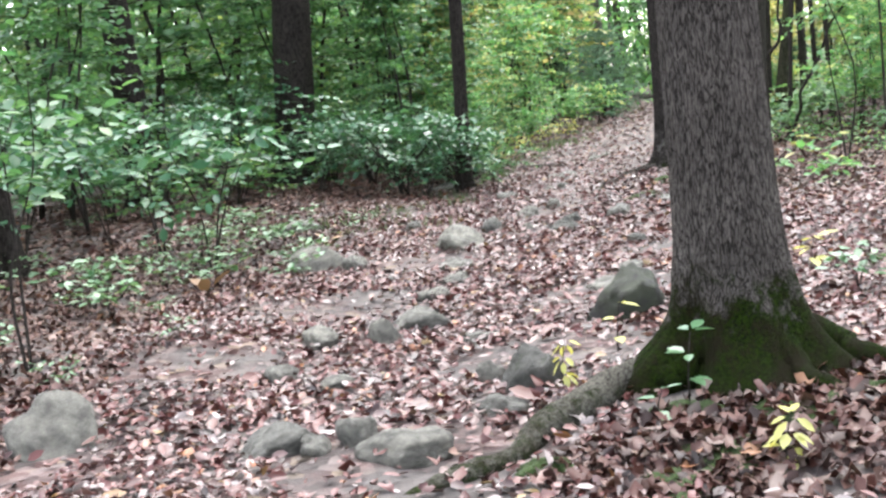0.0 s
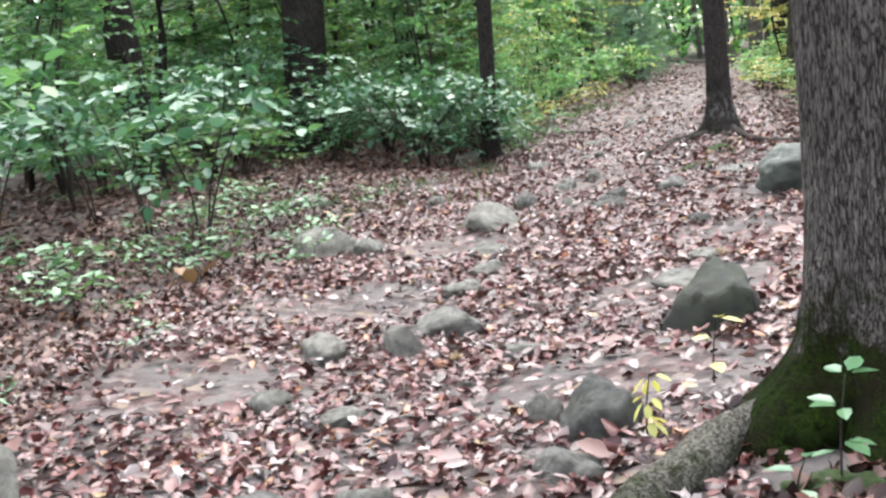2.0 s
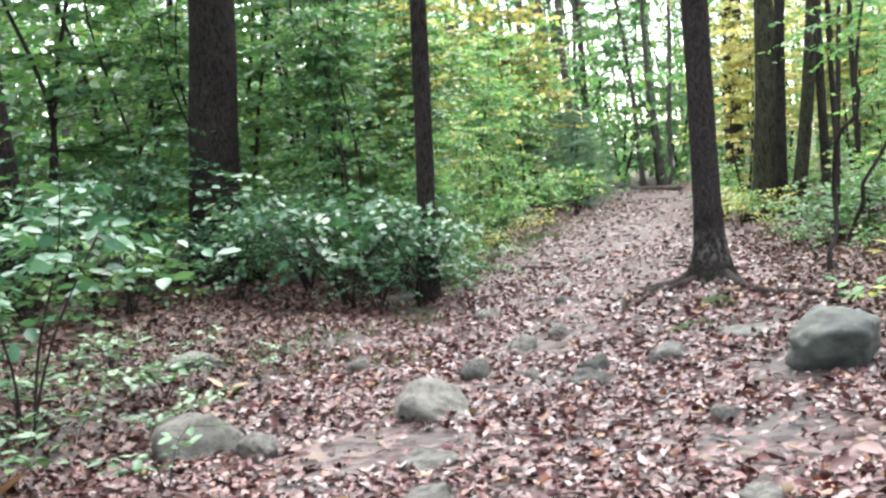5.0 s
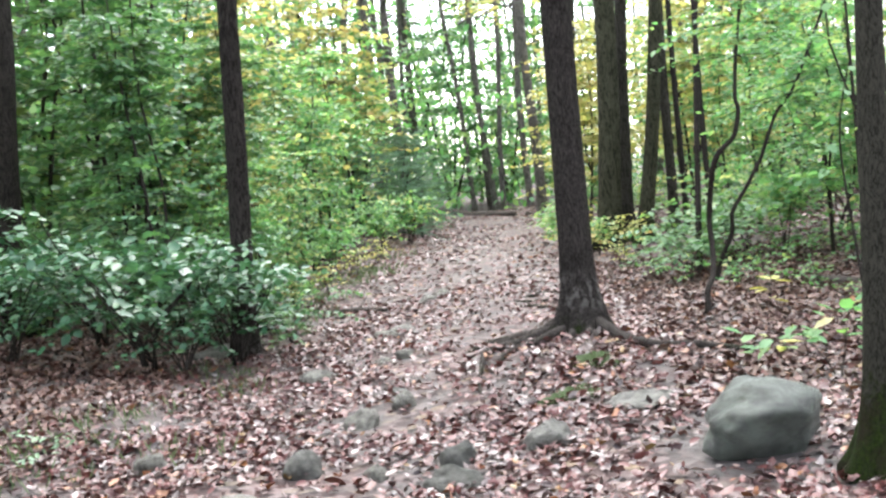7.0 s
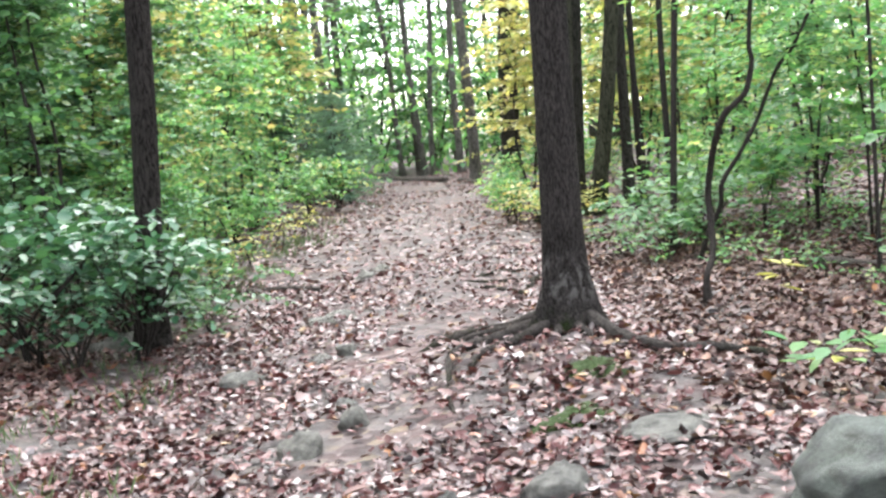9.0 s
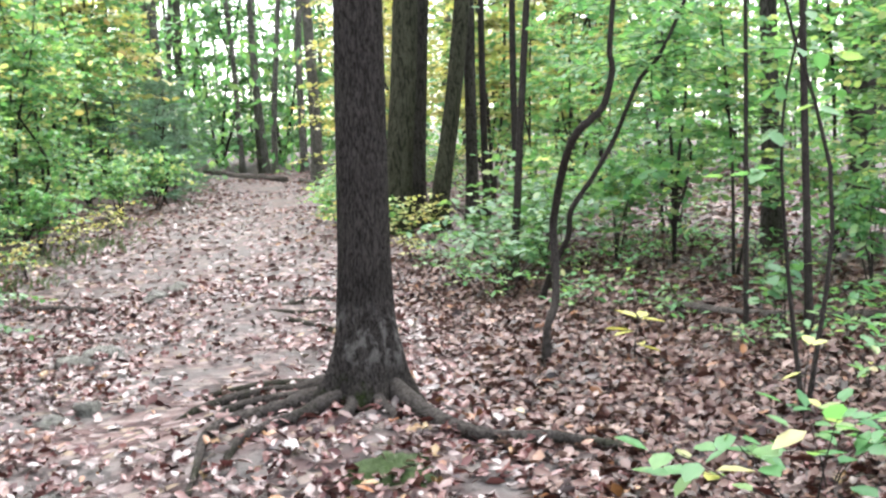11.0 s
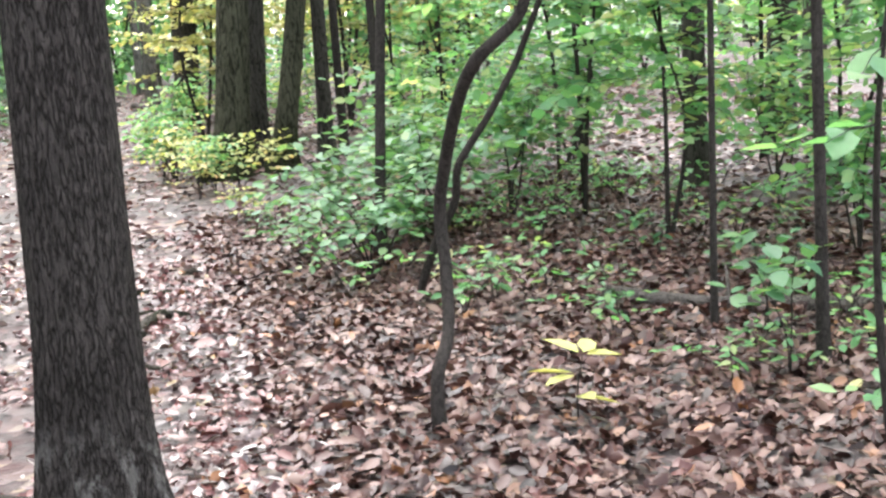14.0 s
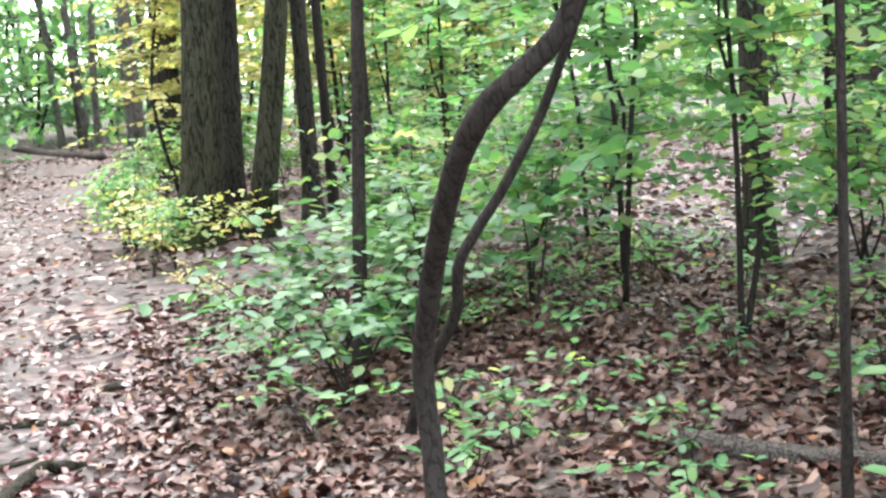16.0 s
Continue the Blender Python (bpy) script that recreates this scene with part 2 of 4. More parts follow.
def mesh_object(name, verts, faces, material, parent=None, label="", smooth=True):
    me = bpy.data.meshes.new(name)
    me.from_pydata(verts.tolist() if hasattr(verts, "tolist") else verts, [], faces.tolist() if hasattr(faces, "tolist") else faces)
    me.materials.append(material)
    if smooth:
        me.shade_smooth()
    ob = new(name, me)
    if parent is not None:
        ob.parent = parent
    return tagged(ob, label)


def empty(name, x, y, z, label, category, group="", kind="", turn=0.0):
    ob = new(name)
    ob.matrix_basis = pose(x, y, z, 0, 0, turn)
    return tagged(ob, label, category, group, kind)


def tube(points, radii, sides=8, rough=0.0, close=True):
    """Vertices and faces of a tapered, bent round stem."""
    pts = np.array(points, float)
    n = len(pts)
    d = np.gradient(pts, axis=0)
    d /= np.linalg.norm(d, axis=1)[:, None] + 1e-9
    ref = np.array((0.31, 0.95, 0.05)) if abs(d[:, 2]).mean() > 0.5 else np.array((0.0, 0.0, 1.0))
    u = np.cross(d, ref)
    u /= np.linalg.norm(u, axis=1)[:, None] + 1e-9
    w = np.cross(d, u)
    a = np.linspace(0, 2 * np.pi, sides, endpoint=False)
    r = np.array(radii)[:, None] * (1 + rough * RNG.normal(0, 1, (n, sides)))
    v = pts[:, None] + r[..., None] * (np.cos(a)[None, :, None] * u[:, None] + np.sin(a)[None, :, None] * w[:, None])
    f = [(i * sides + j, i * sides + (j + 1) % sides, (i + 1) * sides + (j + 1) % sides, (i + 1) * sides + j) for i in range(n - 1) for j in range(sides)]
    if close:
        f += [tuple(range(sides))[::-1], tuple(range((n - 1) * sides, n * sides))]
    return v.reshape(-1, 3), f


def joined(pieces):
    vs, fs, k = [], [], 0
    for v, f in pieces:
        vs.append(v)
        fs += [tuple(i + k for i in q) for q in f]
        k += len(v)
    return np.concatenate(vs), fs


def bezier(points, n):
    """A smooth line through a few points."""
    p = np.array(points, float)
    p = np.vstack([2 * p[0] - p[1], p, 2 * p[-1] - p[-2]])
    out = []
    for s in np.linspace(0, len(p) - 3 - 1e-6, n):
        i, u = int(s), s - int(s)
        a, b, c, d = p[i:i + 4]
        out.append(0.5 * (2 * b + (c - a) * u + (2 * a - 5 * b + 4 * c - d) * u * u + (3 * b - a - 3 * c + d) * u ** 3))
    return np.array(out)


BLADE = np.array([(0, 0, 0), (0.30, 0.24, 0.05), (0.68, 0.22, 0.03), (1, 0, -0.06), (0.68, -0.22, 0.03), (0.30, -0.24, 0.05)])
BLADE_FACES = [(0, 5, 4, 3), (0, 3, 2, 1)]
_a = np.linspace(0, 2 * np.pi, 11, endpoint=False)
_r = np.array((0.26, 0.15, 0.47, 0.17, 0.36, 0.60, 0.52, 0.17, 0.42, 0.14, 0.28))
LOBED = np.vstack([[(0, 0, 0)], np.stack([-np.cos(_a) * _r, np.sin(_a) * _r, 0.14 * np.cos(2 * _a) + 0.08 * np.sin(3 * _a)], 1)])
LOBED_FACES = [(0, 1 + i, 1 + (i + 1) % 11) for i in range(11)]


def leaves_mesh(at, along, up, size, lobed=False, width=1.0, plain=False):
    """Vertices and faces of many leaves: place, the way each points, the side it turns up, its length."""
    shape, faces = (LOBED, LOBED_FACES) if lobed else (BLADE * (1, width, 1), BLADE_FACES)
    if plain:
        shape, faces = np.array([(0, 0, 0), (0.45, 0.27, 0), (1, 0, -0.05), (0.45, -0.27, 0)]), [(0, 3, 2, 1)]
    along = along / (np.linalg.norm(along, axis=1)[:, None] + 1e-9)
    side = np.cross(up, along)
    side /= np.linalg.norm(side, axis=1)[:, None] + 1e-9
    nrm = np.cross(along, side)
    s = size[:, None, None]
    v = at[:, None] + s * (shape[None, :, :1] * along[:, None] + shape[None, :, 1:2] * side[:, None] + shape[None, :, 2:] * nrm[:, None])
    k = len(shape)
    f = (np.array(faces)[None] + (np.arange(len(at)) * k)[:, None, None]).reshape(-1, len(faces[0]))
    return v.reshape(-1, 3), f


def spray(rng, start, way, length, leaf, droop=0.25, gap=0.55):
    """A twig with leaves on both sides: its line, and its leaves' places, ways and sizes."""
    n = max(3, int(length / (leaf * gap)))
    s = np.linspace(0.12, 1, n)
    line = start + np.outer(s * length, way)
    line[:, 2] -= droop * length * s ** 2
    flank = np.cross(way, (0, 0, 1.0))
    flank /= np.linalg.norm(flank) + 1e-9
    sign = np.where(np.arange(n) % 2 == 0, 1, -1)[:, None]
    along = way * 0.55 + sign * flank + rng.normal(0, 0.3, (n, 3)) + (0, 0, -0.35)
    along[-1] = way
    return line, line.copy(), along, leaf * rng.uniform(0.65, 1.15, n)


def foliage(rng, starts, ways, lengths, leaf, tilt=0.35, twig=0.004, gap=0.55, droop=0.25, width=1.0):
    at, al, sz, twigs = [], [], [], []
    for p, w, l in zip(starts, ways, lengths):
        line, a, b, c = spray(rng, p, w / np.linalg.norm(w), l, leaf, droop, gap)
        at.append(a), al.append(b), sz.append(c)
        twigs.append(tube(np.vstack([p, line[len(line) // 2], line[-1]]), (twig, twig * 0.7, twig * 0.4), 3, close=False))
    at, al, sz = np.concatenate(at), np.concatenate(al), np.concatenate(sz)
    up = rng.normal(0, tilt, at.shape) + (0, 0, 1)
    return leaves_mesh(at, al, up, sz, width=width), joined(twigs)


def bush(name, seed, height, radius, stems, leaf, twigs, material, label, category, lowest=0.25, droop=0.25, tilt=0.5, bark=THIN_BARK, thick=0.012, gap=0.55, lean=0.5, length=0.45, width=1.0):
    """An understorey plant at the origin: bent stems, twigs and single leaves."""
    rng = np.random.default_rng(seed)
    root = empty(name, 0, 0, 0, label, category)
    starts, ways, lengths = [], [], []
    for k in range(stems):
        a = rng.uniform(0, 2 * np.pi)
        h = height * rng.uniform(0.6, 1.0)
        o = np.array((math.cos(a), math.sin(a), 0)) * radius * lean * rng.uniform(0.2, 1)
        line = bezier([(0.02 * k, 0.01 * k, -0.05), o * 0.2 + (*rng.normal(0, 0.03 * height, 2), h * 0.35), o * 0.65 + (*rng.normal(0, 0.04 * height, 2), h * 0.7), o + (0, 0, h)], 12)
        part_v, part_f = tube(line, np.linspace(thick, thick * 0.25, 12), 6)
        mesh_object("stem", part_v, part_f, bark, root)
        for i in range(twigs):
            s = lowest + (1 - lowest) * rng.uniform(0, 1) ** 0.8
            p = line[min(11, int(s * 11))]
            b = rng.uniform(0, 2 * np.pi)
            starts.append(p)
            ways.append(np.array((math.cos(b), math.sin(b), rng.uniform(-0.05, 0.45))))
            lengths.append(radius * length * rng.uniform(0.5, 1.3) * (1.15 - 0.5 * s))
    (v, f), (tv, tf) = foliage(rng, starts, ways, lengths, leaf, tilt, max(0.002, thick * 0.2), gap, droop, width)
    tagged(mesh_object("twig_growth", tv, tf, bark, root), kind="stuff")
    tagged(mesh_object("foliage", v, f, material, root), kind="stuff")
    return root


def placed(ob, spots):
    """One plant moved to the first spot, copies at the rest: x, y, turn, size."""
    made = []
    for k, (x, y, turn, size) in enumerate(spots):
        m = pose(x, y, float(height_at(x, y)), 0, 0, turn)
        if k == 0:
            ob.matrix_basis = m @ Matrix.Scale(size, 4)
            made.append(ob)
        else:
            c = copy_thing(ob, m)
            c.matrix_basis = m @ Matrix.Scale(size, 4)
            made.append(c)
    return made


# ---- ground ----
def trail_x(y):
    return np.interp(y, (-5, 0, 6, 11, 15, 20, 25, 30, 36, 45, 60), (0, 0, -0.2, 0.5, 1.6, 2.9, 4.2, 5.7, 7.6, 9.6, 12.5))


def height_at(x, y):
    x, y = np.asarray(x, float), np.asarray(y, float)
    d = x - trail_x(y)
    z = 0.022 * (np.sin(2.1 * x + 0.7 * y) + np.sin(1.3 * y - 1.7 * x + 1) + 0.5 * np.sin(5.3 * x + 1.1) * np.sin(4.7 * y))
    z = z - 0.05 * np.exp(-(d / 1.1) ** 2)
    z = z + 0.16 / (1 + np.exp((d + 2.6) * 2.2)) + 0.05 / (1 + np.exp(-(d - 2.8) * 2.2))
    z = z + 0.19 * np.exp(-((x - 2.72) ** 2 / 1.0 + (y - 14.25) ** 2 / 1.5)) + 0.10 * np.exp(-((x - 1.25) ** 2 + (y - 4.9) ** 2) / 0.8)
    z = z + 0.004 * np.clip(y - 25, 0, 40) 
    return z


def ground_sheet():
    near = np.arange(-6, 10.01, 0.13)
    far = np.array((0.4, 1, 2, 3.5, 6, 10, 16, 25, 40, 60, 90, 140, 220, 400, 800))
    xs = np.concatenate([near[0] - far[::-1], near, near[-1] + far])
    ny = np.arange(0.5, 24.01, 0.13)
    ys = np.concatenate([ny[0] - far[::-1], ny, ny[-1] + far])
    X, Y = np.meshgrid(xs, ys)
    v = np.stack([X, Y, height_at(X, Y)], -1).reshape(-1, 3)
    w = len(xs)
    i = (np.arange(len(ys) - 1)[:, None] * w + np.arange(w - 1)).reshape(-1)
    f = np.stack([i, i + 1, i + w + 1, i + w], 1)
    return tagged(mesh_object("ground", v, f, SOIL), "brown forest soil covered with fallen red-brown leaves", "ground", kind="structure")


ground = ground_sheet()


STONE_SPOTS = []


def litter(name, n, x_span, y_span, sizes, lobed, seed, bare=0.0, label="", material=None):
    rng = np.random.default_rng(seed)
    y = rng.uniform(*y_span, n)
    x = trail_x(y) + rng.uniform(*x_span, n)
    patchy = np.clip(1.2 * (np.sin(1.9 * x + 1.1 * y) * np.sin(2.3 * y - 0.8 * x) + 0.15), 0, 1)
    trodden = 1.04 * np.exp(-((x - trail_x(y) - 0.5) / 1.2) ** 2) * np.clip((y - 11.5) / 4, 0, 1) * (0.88 + 0.3 * np.sin(2.7 * x + 0.6 * y) * np.sin(1.7 * y + 0.9 * x))
    keep = rng.uniform(0, 1, n) > bare * np.maximum(patchy, trodden)
    for sx, sy, sw in STONE_SPOTS:
        keep &= np.hypot(x - sx, y - sy) > 0.40 * sw
    x, y = x[keep], y[keep]
    n = len(x)
    a = rng.uniform(0, 2 * np.pi, n)
    up = rng.normal(0, 0.48, (n, 3)) + (0, 0, 1)
    along = np.stack([np.cos(a), np.sin(a), rng.normal(0, 0.25, n)], 1)
    at = np.stack([x, y, height_at(x, y) + rng.uniform(0.004, 0.045, n)], 1)
    v, f = leaves_mesh(at, along, up, rng.uniform(*sizes, n), lobed, 0.95)
    ob = mesh_object(name, v, f, material or LITTER)
    return tagged(ob, label, "leaves", kind="stuff")


# ---- stones ----
def stone_mesh(seed, flat, facets=7, planes=()):
    rng = np.random.default_rng(seed)
    bm = bmesh.new()
    bmesh.ops.create_icosphere(bm, subdivisions=4, radius=1)
    off = Vector(rng.uniform(-50, 50, 3))
    cuts = [(Vector(rng.normal(0, 1, 3)).normalized(), rng.uniform(0.45 if facets < 8 else 0.34, 0.8 if facets < 8 else 0.62)) for _ in range(facets)]
    cuts += [(Vector(n).normalized(), h) for n, h in planes]
    for v in bm.verts:
        for n, h in cuts:
            d = v.co.dot(n) - h
            if d > 0:
                v.co -= n * d * (0.74 if facets < 8 else 0.92)
        v.co *= 1 + (0.22 if facets < 8 else 0.10) * noise.noise(v.co * 1.3 + off) + 0.10 * noise.noise(v.co * 3.3 + off) + (0.015 if planes else 0.05 if facets < 8 else 0.09) * noise.noise(v.co * 7 + off) + 0.03 * noise.noise(v.co * 15 + off)
        if v.co.z < -flat:
            v.co.z = -flat - 0.1 * (v.co.z + flat)
    xs = [v.co.x for v in bm.verts]
    zs = [v.co.z for v in bm.verts]
    wide, base, tall = max(xs) - min(xs), min(zs), max(zs) - min(zs)
    for v in bm.verts:
        v.co.x /= wide
        v.co.y /= wide
        v.co.z = (v.co.z - base) / tall
    me = bpy.data.meshes.new("stone")
    bm.to_mesh(me)
    bm.free()
    me.shade_smooth()
    return me


STONES = [stone_mesh(s, f, n) for s, f, n in ((11, 0.5, 5), (12, 0.4, 6), (13, 0.6, 6), (14, 0.3, 13), (15, 0.5, 4), (16, 0.45, 5))]


STONES.append(stone_mesh(17, 0.75, 0, [((-0.1, -1, -0.8), 0.38), ((0.6, -0.1, 0.8), 0.9), ((-0.7, -0.2, 0.9), 0.95), ((0.9, -0.5, -0.4), 0.72), ((-0.9, -0.4, -0.5), 0.8)]))


def stone(x, y, w, h, shape=0, turn=0.0, material=ROCK, label="grey rounded stone half sunk in fallen leaves", name="stone", deep=0.85, sunk=0.24):
    STONE_SPOTS.append((x, y, w))
    w, h = 1.12 * w, 1.1 * h
    me = STONES[shape].copy()
    me.materials.append(material)
    ob = new(name, me)
    z = float(height_at(x, y))
    full = h / (1 - sunk)
    ob.matrix_basis = pose(x, y, z - sunk * full, 0, 0, turn) @ Matrix.Diagonal((w, w * deep, full, 1))
    return tagged(ob, label, "rock", "stones on the trail")


stone(-1.98, 5.6, 0.5, 0.24, 1, 110, ROCK, "large grey boulder with moss at the trail edge", "boulder")
stone(-0.83, 5.05, 0.38, 0.115, 1, 15, ROCK, "smooth pale grey stone lying on the trail")
stone(-0.66, 4.95, 0.17, 0.07, 2, 80)
stone(-0.26, 4.78, 0.38, 0.11, 5, 190, ROCK, "broad rounded grey stone on the trail")
stone(-0.47, 5.03, 0.17, 0.11, 4, 30)
stone(-1.00, 6.55, 0.20, 0.08, 5, 60)
stone(-0.65, 6.22, 0.20, 0.07, 0, 200)
stone(0.36, 5.68, 0.34, 0.19, 3, 200, MOSSY, "angular mossy stone beside the oak")
stone(0.20, 5.30, 0.27, 0.09, 2, 130)
stone(0.16, 5.95, 0.18, 0.11, 1, 260)
stone(-0.86, 7.38, 0.29, 0.12, 0, 100)
stone(-0.44, 7.40, 0.18, 0.15, 5, 10)
stone(-0.24, 7.82, 0.45, 0.13, 1, 0, ROCK, "broad flat grey stone on the trail")
stone(0.18, 7.08, 0.28, 0.06, 2, 160)
stone(-0.09, 8.68, 0.27, 0.08, 4, 80)
stone(0.09, 9.76, 0.28, 0.07, 2, 20)
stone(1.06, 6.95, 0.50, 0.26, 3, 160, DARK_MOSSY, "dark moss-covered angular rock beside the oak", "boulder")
stone(1.15, 8.03, 0.38, 0.06, 2, 30)
stone(1.36, 8.58, 0.19, 0.07, 4, 210)
stone(0.16, 10.95, 0.54, 0.19, 1, 140, ROCK, "rounded grey boulder in the middle of the trail", "boulder", 0.85, 0.18)
stone(0.54, 12.22, 0.21, 0.14, 0, 10)
stone(1.03, 13.38, 0.26, 0.11, 1, 60)
stone(1.33, 11.92, 0.26, 0.12, 3, 75, MOSSY)
stone(1.20, 11.42, 0.27, 0.11, 2, 15, MOSSY)
stone(1.80, 11.88, 0.31, 0.12, 3, 130)
stone(1.70, 10.15, 0.14, 0.09, 4, 0)
stone(2.52, 12.38, 0.46, 0.04, 2, 40)
stone(-1.15, 10.62, 0.46, 0.22, 5, 20, ROCK, "grey boulder at the trail edge", "boulder")
stone(-0.80, 10.36, 0.25, 0.13, 0, 120)
stone(-1.60, 13.12, 0.58, 0.10, 1, 0, ROCK, "flat pale stone among seedlings")
stone(-0.27, 12.65, 0.19, 0.10, 4, 70)
stone(0.07, 9.25, 0.30, 0.07, 2, 250)
stone(-1.07, 18.9, 0.25, 0.24, 0, 90)
stone(0.90, 15.0, 0.28, 0.10, 5, 40)
stone(0.88, 11.86, 0.16, 0.08, 1, 300)
stone(1.34, 13.62, 0.16, 0.10, 0, 20)
stone(1.38, 14.05, 0.18, 0.06, 2, 77)
stone(1.75, 16.95, 0.24, 0.07, 5, 10)
stone(1.49, 15.45, 0.19, 0.05, 1, 110)
stone(2.72, 19.85, 0.25, 0.10, 3, 210)
stone(0.24, 17.0, 0.62, 0.11, 2, 5, MOSSY, "long low mossy stone beside the trail")
stone(0.74, 18.6, 0.27, 0.14, 4, 60)
stone(1.95, 17.3, 0.28, 0.08, 0, 15)
stone(3.02, 20.45, 0.24, 0.09, 1, 95)
stone(1.69, 15.6, 0.14, 0.07, 4, 30)
stone(2.66, 11.0, 0.53, 0.345, 6, 0, BOULDER, "big smooth green-grey boulder beside a slim tree", "boulder", 0.85, 0.06)


# ---- fallen leaves ----
STONE_SPOTS.append((1.3, 4.45, 1.7))
top_litter = litter("leaf_litter", 26000, (-2.3, 2.1), (2.0, 20.5), (0.04, 0.10), True, 1, 0.92, "dense red-brown and pinkish fallen leaves lying on the trail")
litter("leaf_litter", 34000, (-2.3, 2.2), (2.0, 20.5), (0.032, 0.088), False, 6, 0.85, "curled broken red-brown leaves strewn over the trail")
litter("leaf_litter", 7000, (2.0, 4.6), (3.0, 13.2), (0.04, 0.10), True, 21, 0.2, "red-brown fallen leaves beside the trail")
litter("leaf_litter", 9000, (2.0, 4.6), (3.0, 13.2), (0.032, 0.088), False, 22, 0.2, "curled red-brown leaves beside the trail")
litter("leaf_litter", 14000, (2.0, 6.2), (12.6, 21), (0.05, 0.11), True, 7, 0.1, "dull brown fallen leaves under the saplings", DULL)
litter("leaf_litter", 13000, (2.0, 6.2), (12.6, 21), (0.04, 0.10), False, 12, 0.1, "dull curled brown leaves under the saplings", DULL)
litter("leaf_litter", 12000, (-4.6, -1.9), (3.0, 20), (0.05, 0.11), True, 8, 0, "dark red-brown fallen leaves beside the trail", DULL)
litter("leaf_litter", 20000, (-10, -4.4), (4.0, 24), (0.06, 0.13), False, 2, 0, "dull brown fallen leaves under the shrubs beside the trail", DULL)
litter("leaf_litter", 24000, (5.8, 13), (8.0, 34), (0.07, 0.14), False, 3, 0, "brown and tan fallen leaves deep under the saplings", DULL)
litter("leaf_litter", 15000, (-2.0, 2.0), (20.0, 45), (0.05, 0.11), False, 4, 0.6, "pinkish fallen leaves spread over the far trail")
litter("leaf_litter", 9000, (1.9, 6.0), (20.0, 45), (0.06, 0.12), False, 14, 0, "brown fallen leaves beside the far trail", DULL)
litter("leaf_litter", 7000, (-4.6, -1.9), (20.0, 45), (0.06, 0.12), False, 15, 0, "brown fallen leaves under the far shrubs", DULL)


# ---- trees ----
def trunk_mesh(height, r0, r1, flare, lobes, seed, sides=40, rings=70, rough=0.02, lean=(0, 0), flare_h=0.22):
    """A trunk at the origin, with a flared foot and an uneven skin."""
    rng = np.random.default_rng(seed)
    off = Vector(rng.uniform(-30, 30, 3))
    s = np.linspace(0, 1, rings) ** 1.7
    z = -0.15 + (height + 0.15) * s
    a = np.linspace(0, 2 * np.pi, sides, endpoint=False)
    ph = rng.uniform(0, 6.28, 3)
    v = []
    for zz in z:
        zc = max(zz, 0)
        e = math.exp(-zc / flare_h)
        base = r0 + (r1 - r0) * zc / height + flare * e
        cx = lean[0] * zc + 0.03 * height / 8 * math.sin(zc * 0.8 + ph[0])
        cy = lean[1] * zc + 0.03 * height / 8 * math.sin(zc * 0.7 + ph[1])
        for t in a:
            r = base * (1 + lobes * math.exp(-zc / (flare_h * 1.5)) * (math.cos(5 * t + ph[2]) * 0.6 + math.cos(3 * t + ph[0]) * 0.5 + 0.35 * math.cos(9 * t + ph[1])))
            q = Vector((math.cos(t) * 2.2, math.sin(t) * 2.2, zc * 0.9)) + off
            r *= 1 + 2.0 * rough * noise.noise(q) + rough * noise.noise(Vector((q.x * 6, q.y * 6, q.z * 1.4)))
            r *= 1 + 5 * rough * math.exp(-zc / (flare_h * 1.6)) * noise.noise(Vector((q.x * 1.6, q.y * 1.6, zc * 5.0)))
            v.append((cx + r * math.cos(t), cy + r * math.sin(t), zz))
    n = len(z)
    f = [(i * sides + j, i * sides + (j + 1) % sides, (i + 1) * sides + (j + 1) % sides, (i + 1) * sides + j) for i in range(n - 1) for j in range(sides)]
    return np.array(v), f


def crown_of(root, rng, height, spread, low, n, leaf, material, bark, limbs=7):
    """Limbs and a loose crown of leafy twigs on a trunk."""
    starts, ways, lengths = [], [], []
    for k in range(limbs):
        a = 2.4 * k + rng.uniform(-0.4, 0.4)
        z0 = low + (height - low) * (k + 0.3) / limbs * 0.9
        l = spread * rng.uniform(0.6, 1.1) * (1.1 - 0.4 * k / limbs)
        e = np.array((math.cos(a) * l, math.sin(a) * l, z0 + l * rng.uniform(0.15, 0.6)))
        line = bezier([(0, 0, z0), e * (0.45, 0.45, 0) + (0, 0, z0 + 0.35 * (e[2] - z0) + 0.15), e], 9)
        v, f = tube(line, np.linspace(0.012 * height / 2 * 0.4 + 0.015, 0.008, 9), 6)
        mesh_object("limb", v, f, bark, root)
        for i in range(n // limbs):
            s = rng.uniform(0.15, 1) ** 0.7
            b = a + rng.normal(0, 1.0)
            starts.append(line[int(s * 8)] + rng.normal(0, 0.1 * spread, 3) * (1, 1, 0.7))
            ways.append(np.array((math.cos(b), math.sin(b), rng.uniform(-0.2, 0.5))))
            lengths.append(rng.uniform(0.35, 1.1))
    (v, f), (tv, tf) = foliage(rng, starts, ways, lengths, leaf, 0.4, 0.004, 0.5)
    tagged(mesh_object("twig_growth", tv, tf, bark, root), kind="stuff")
    tagged(mesh_object("crown", v, f, material, root), kind="stuff")


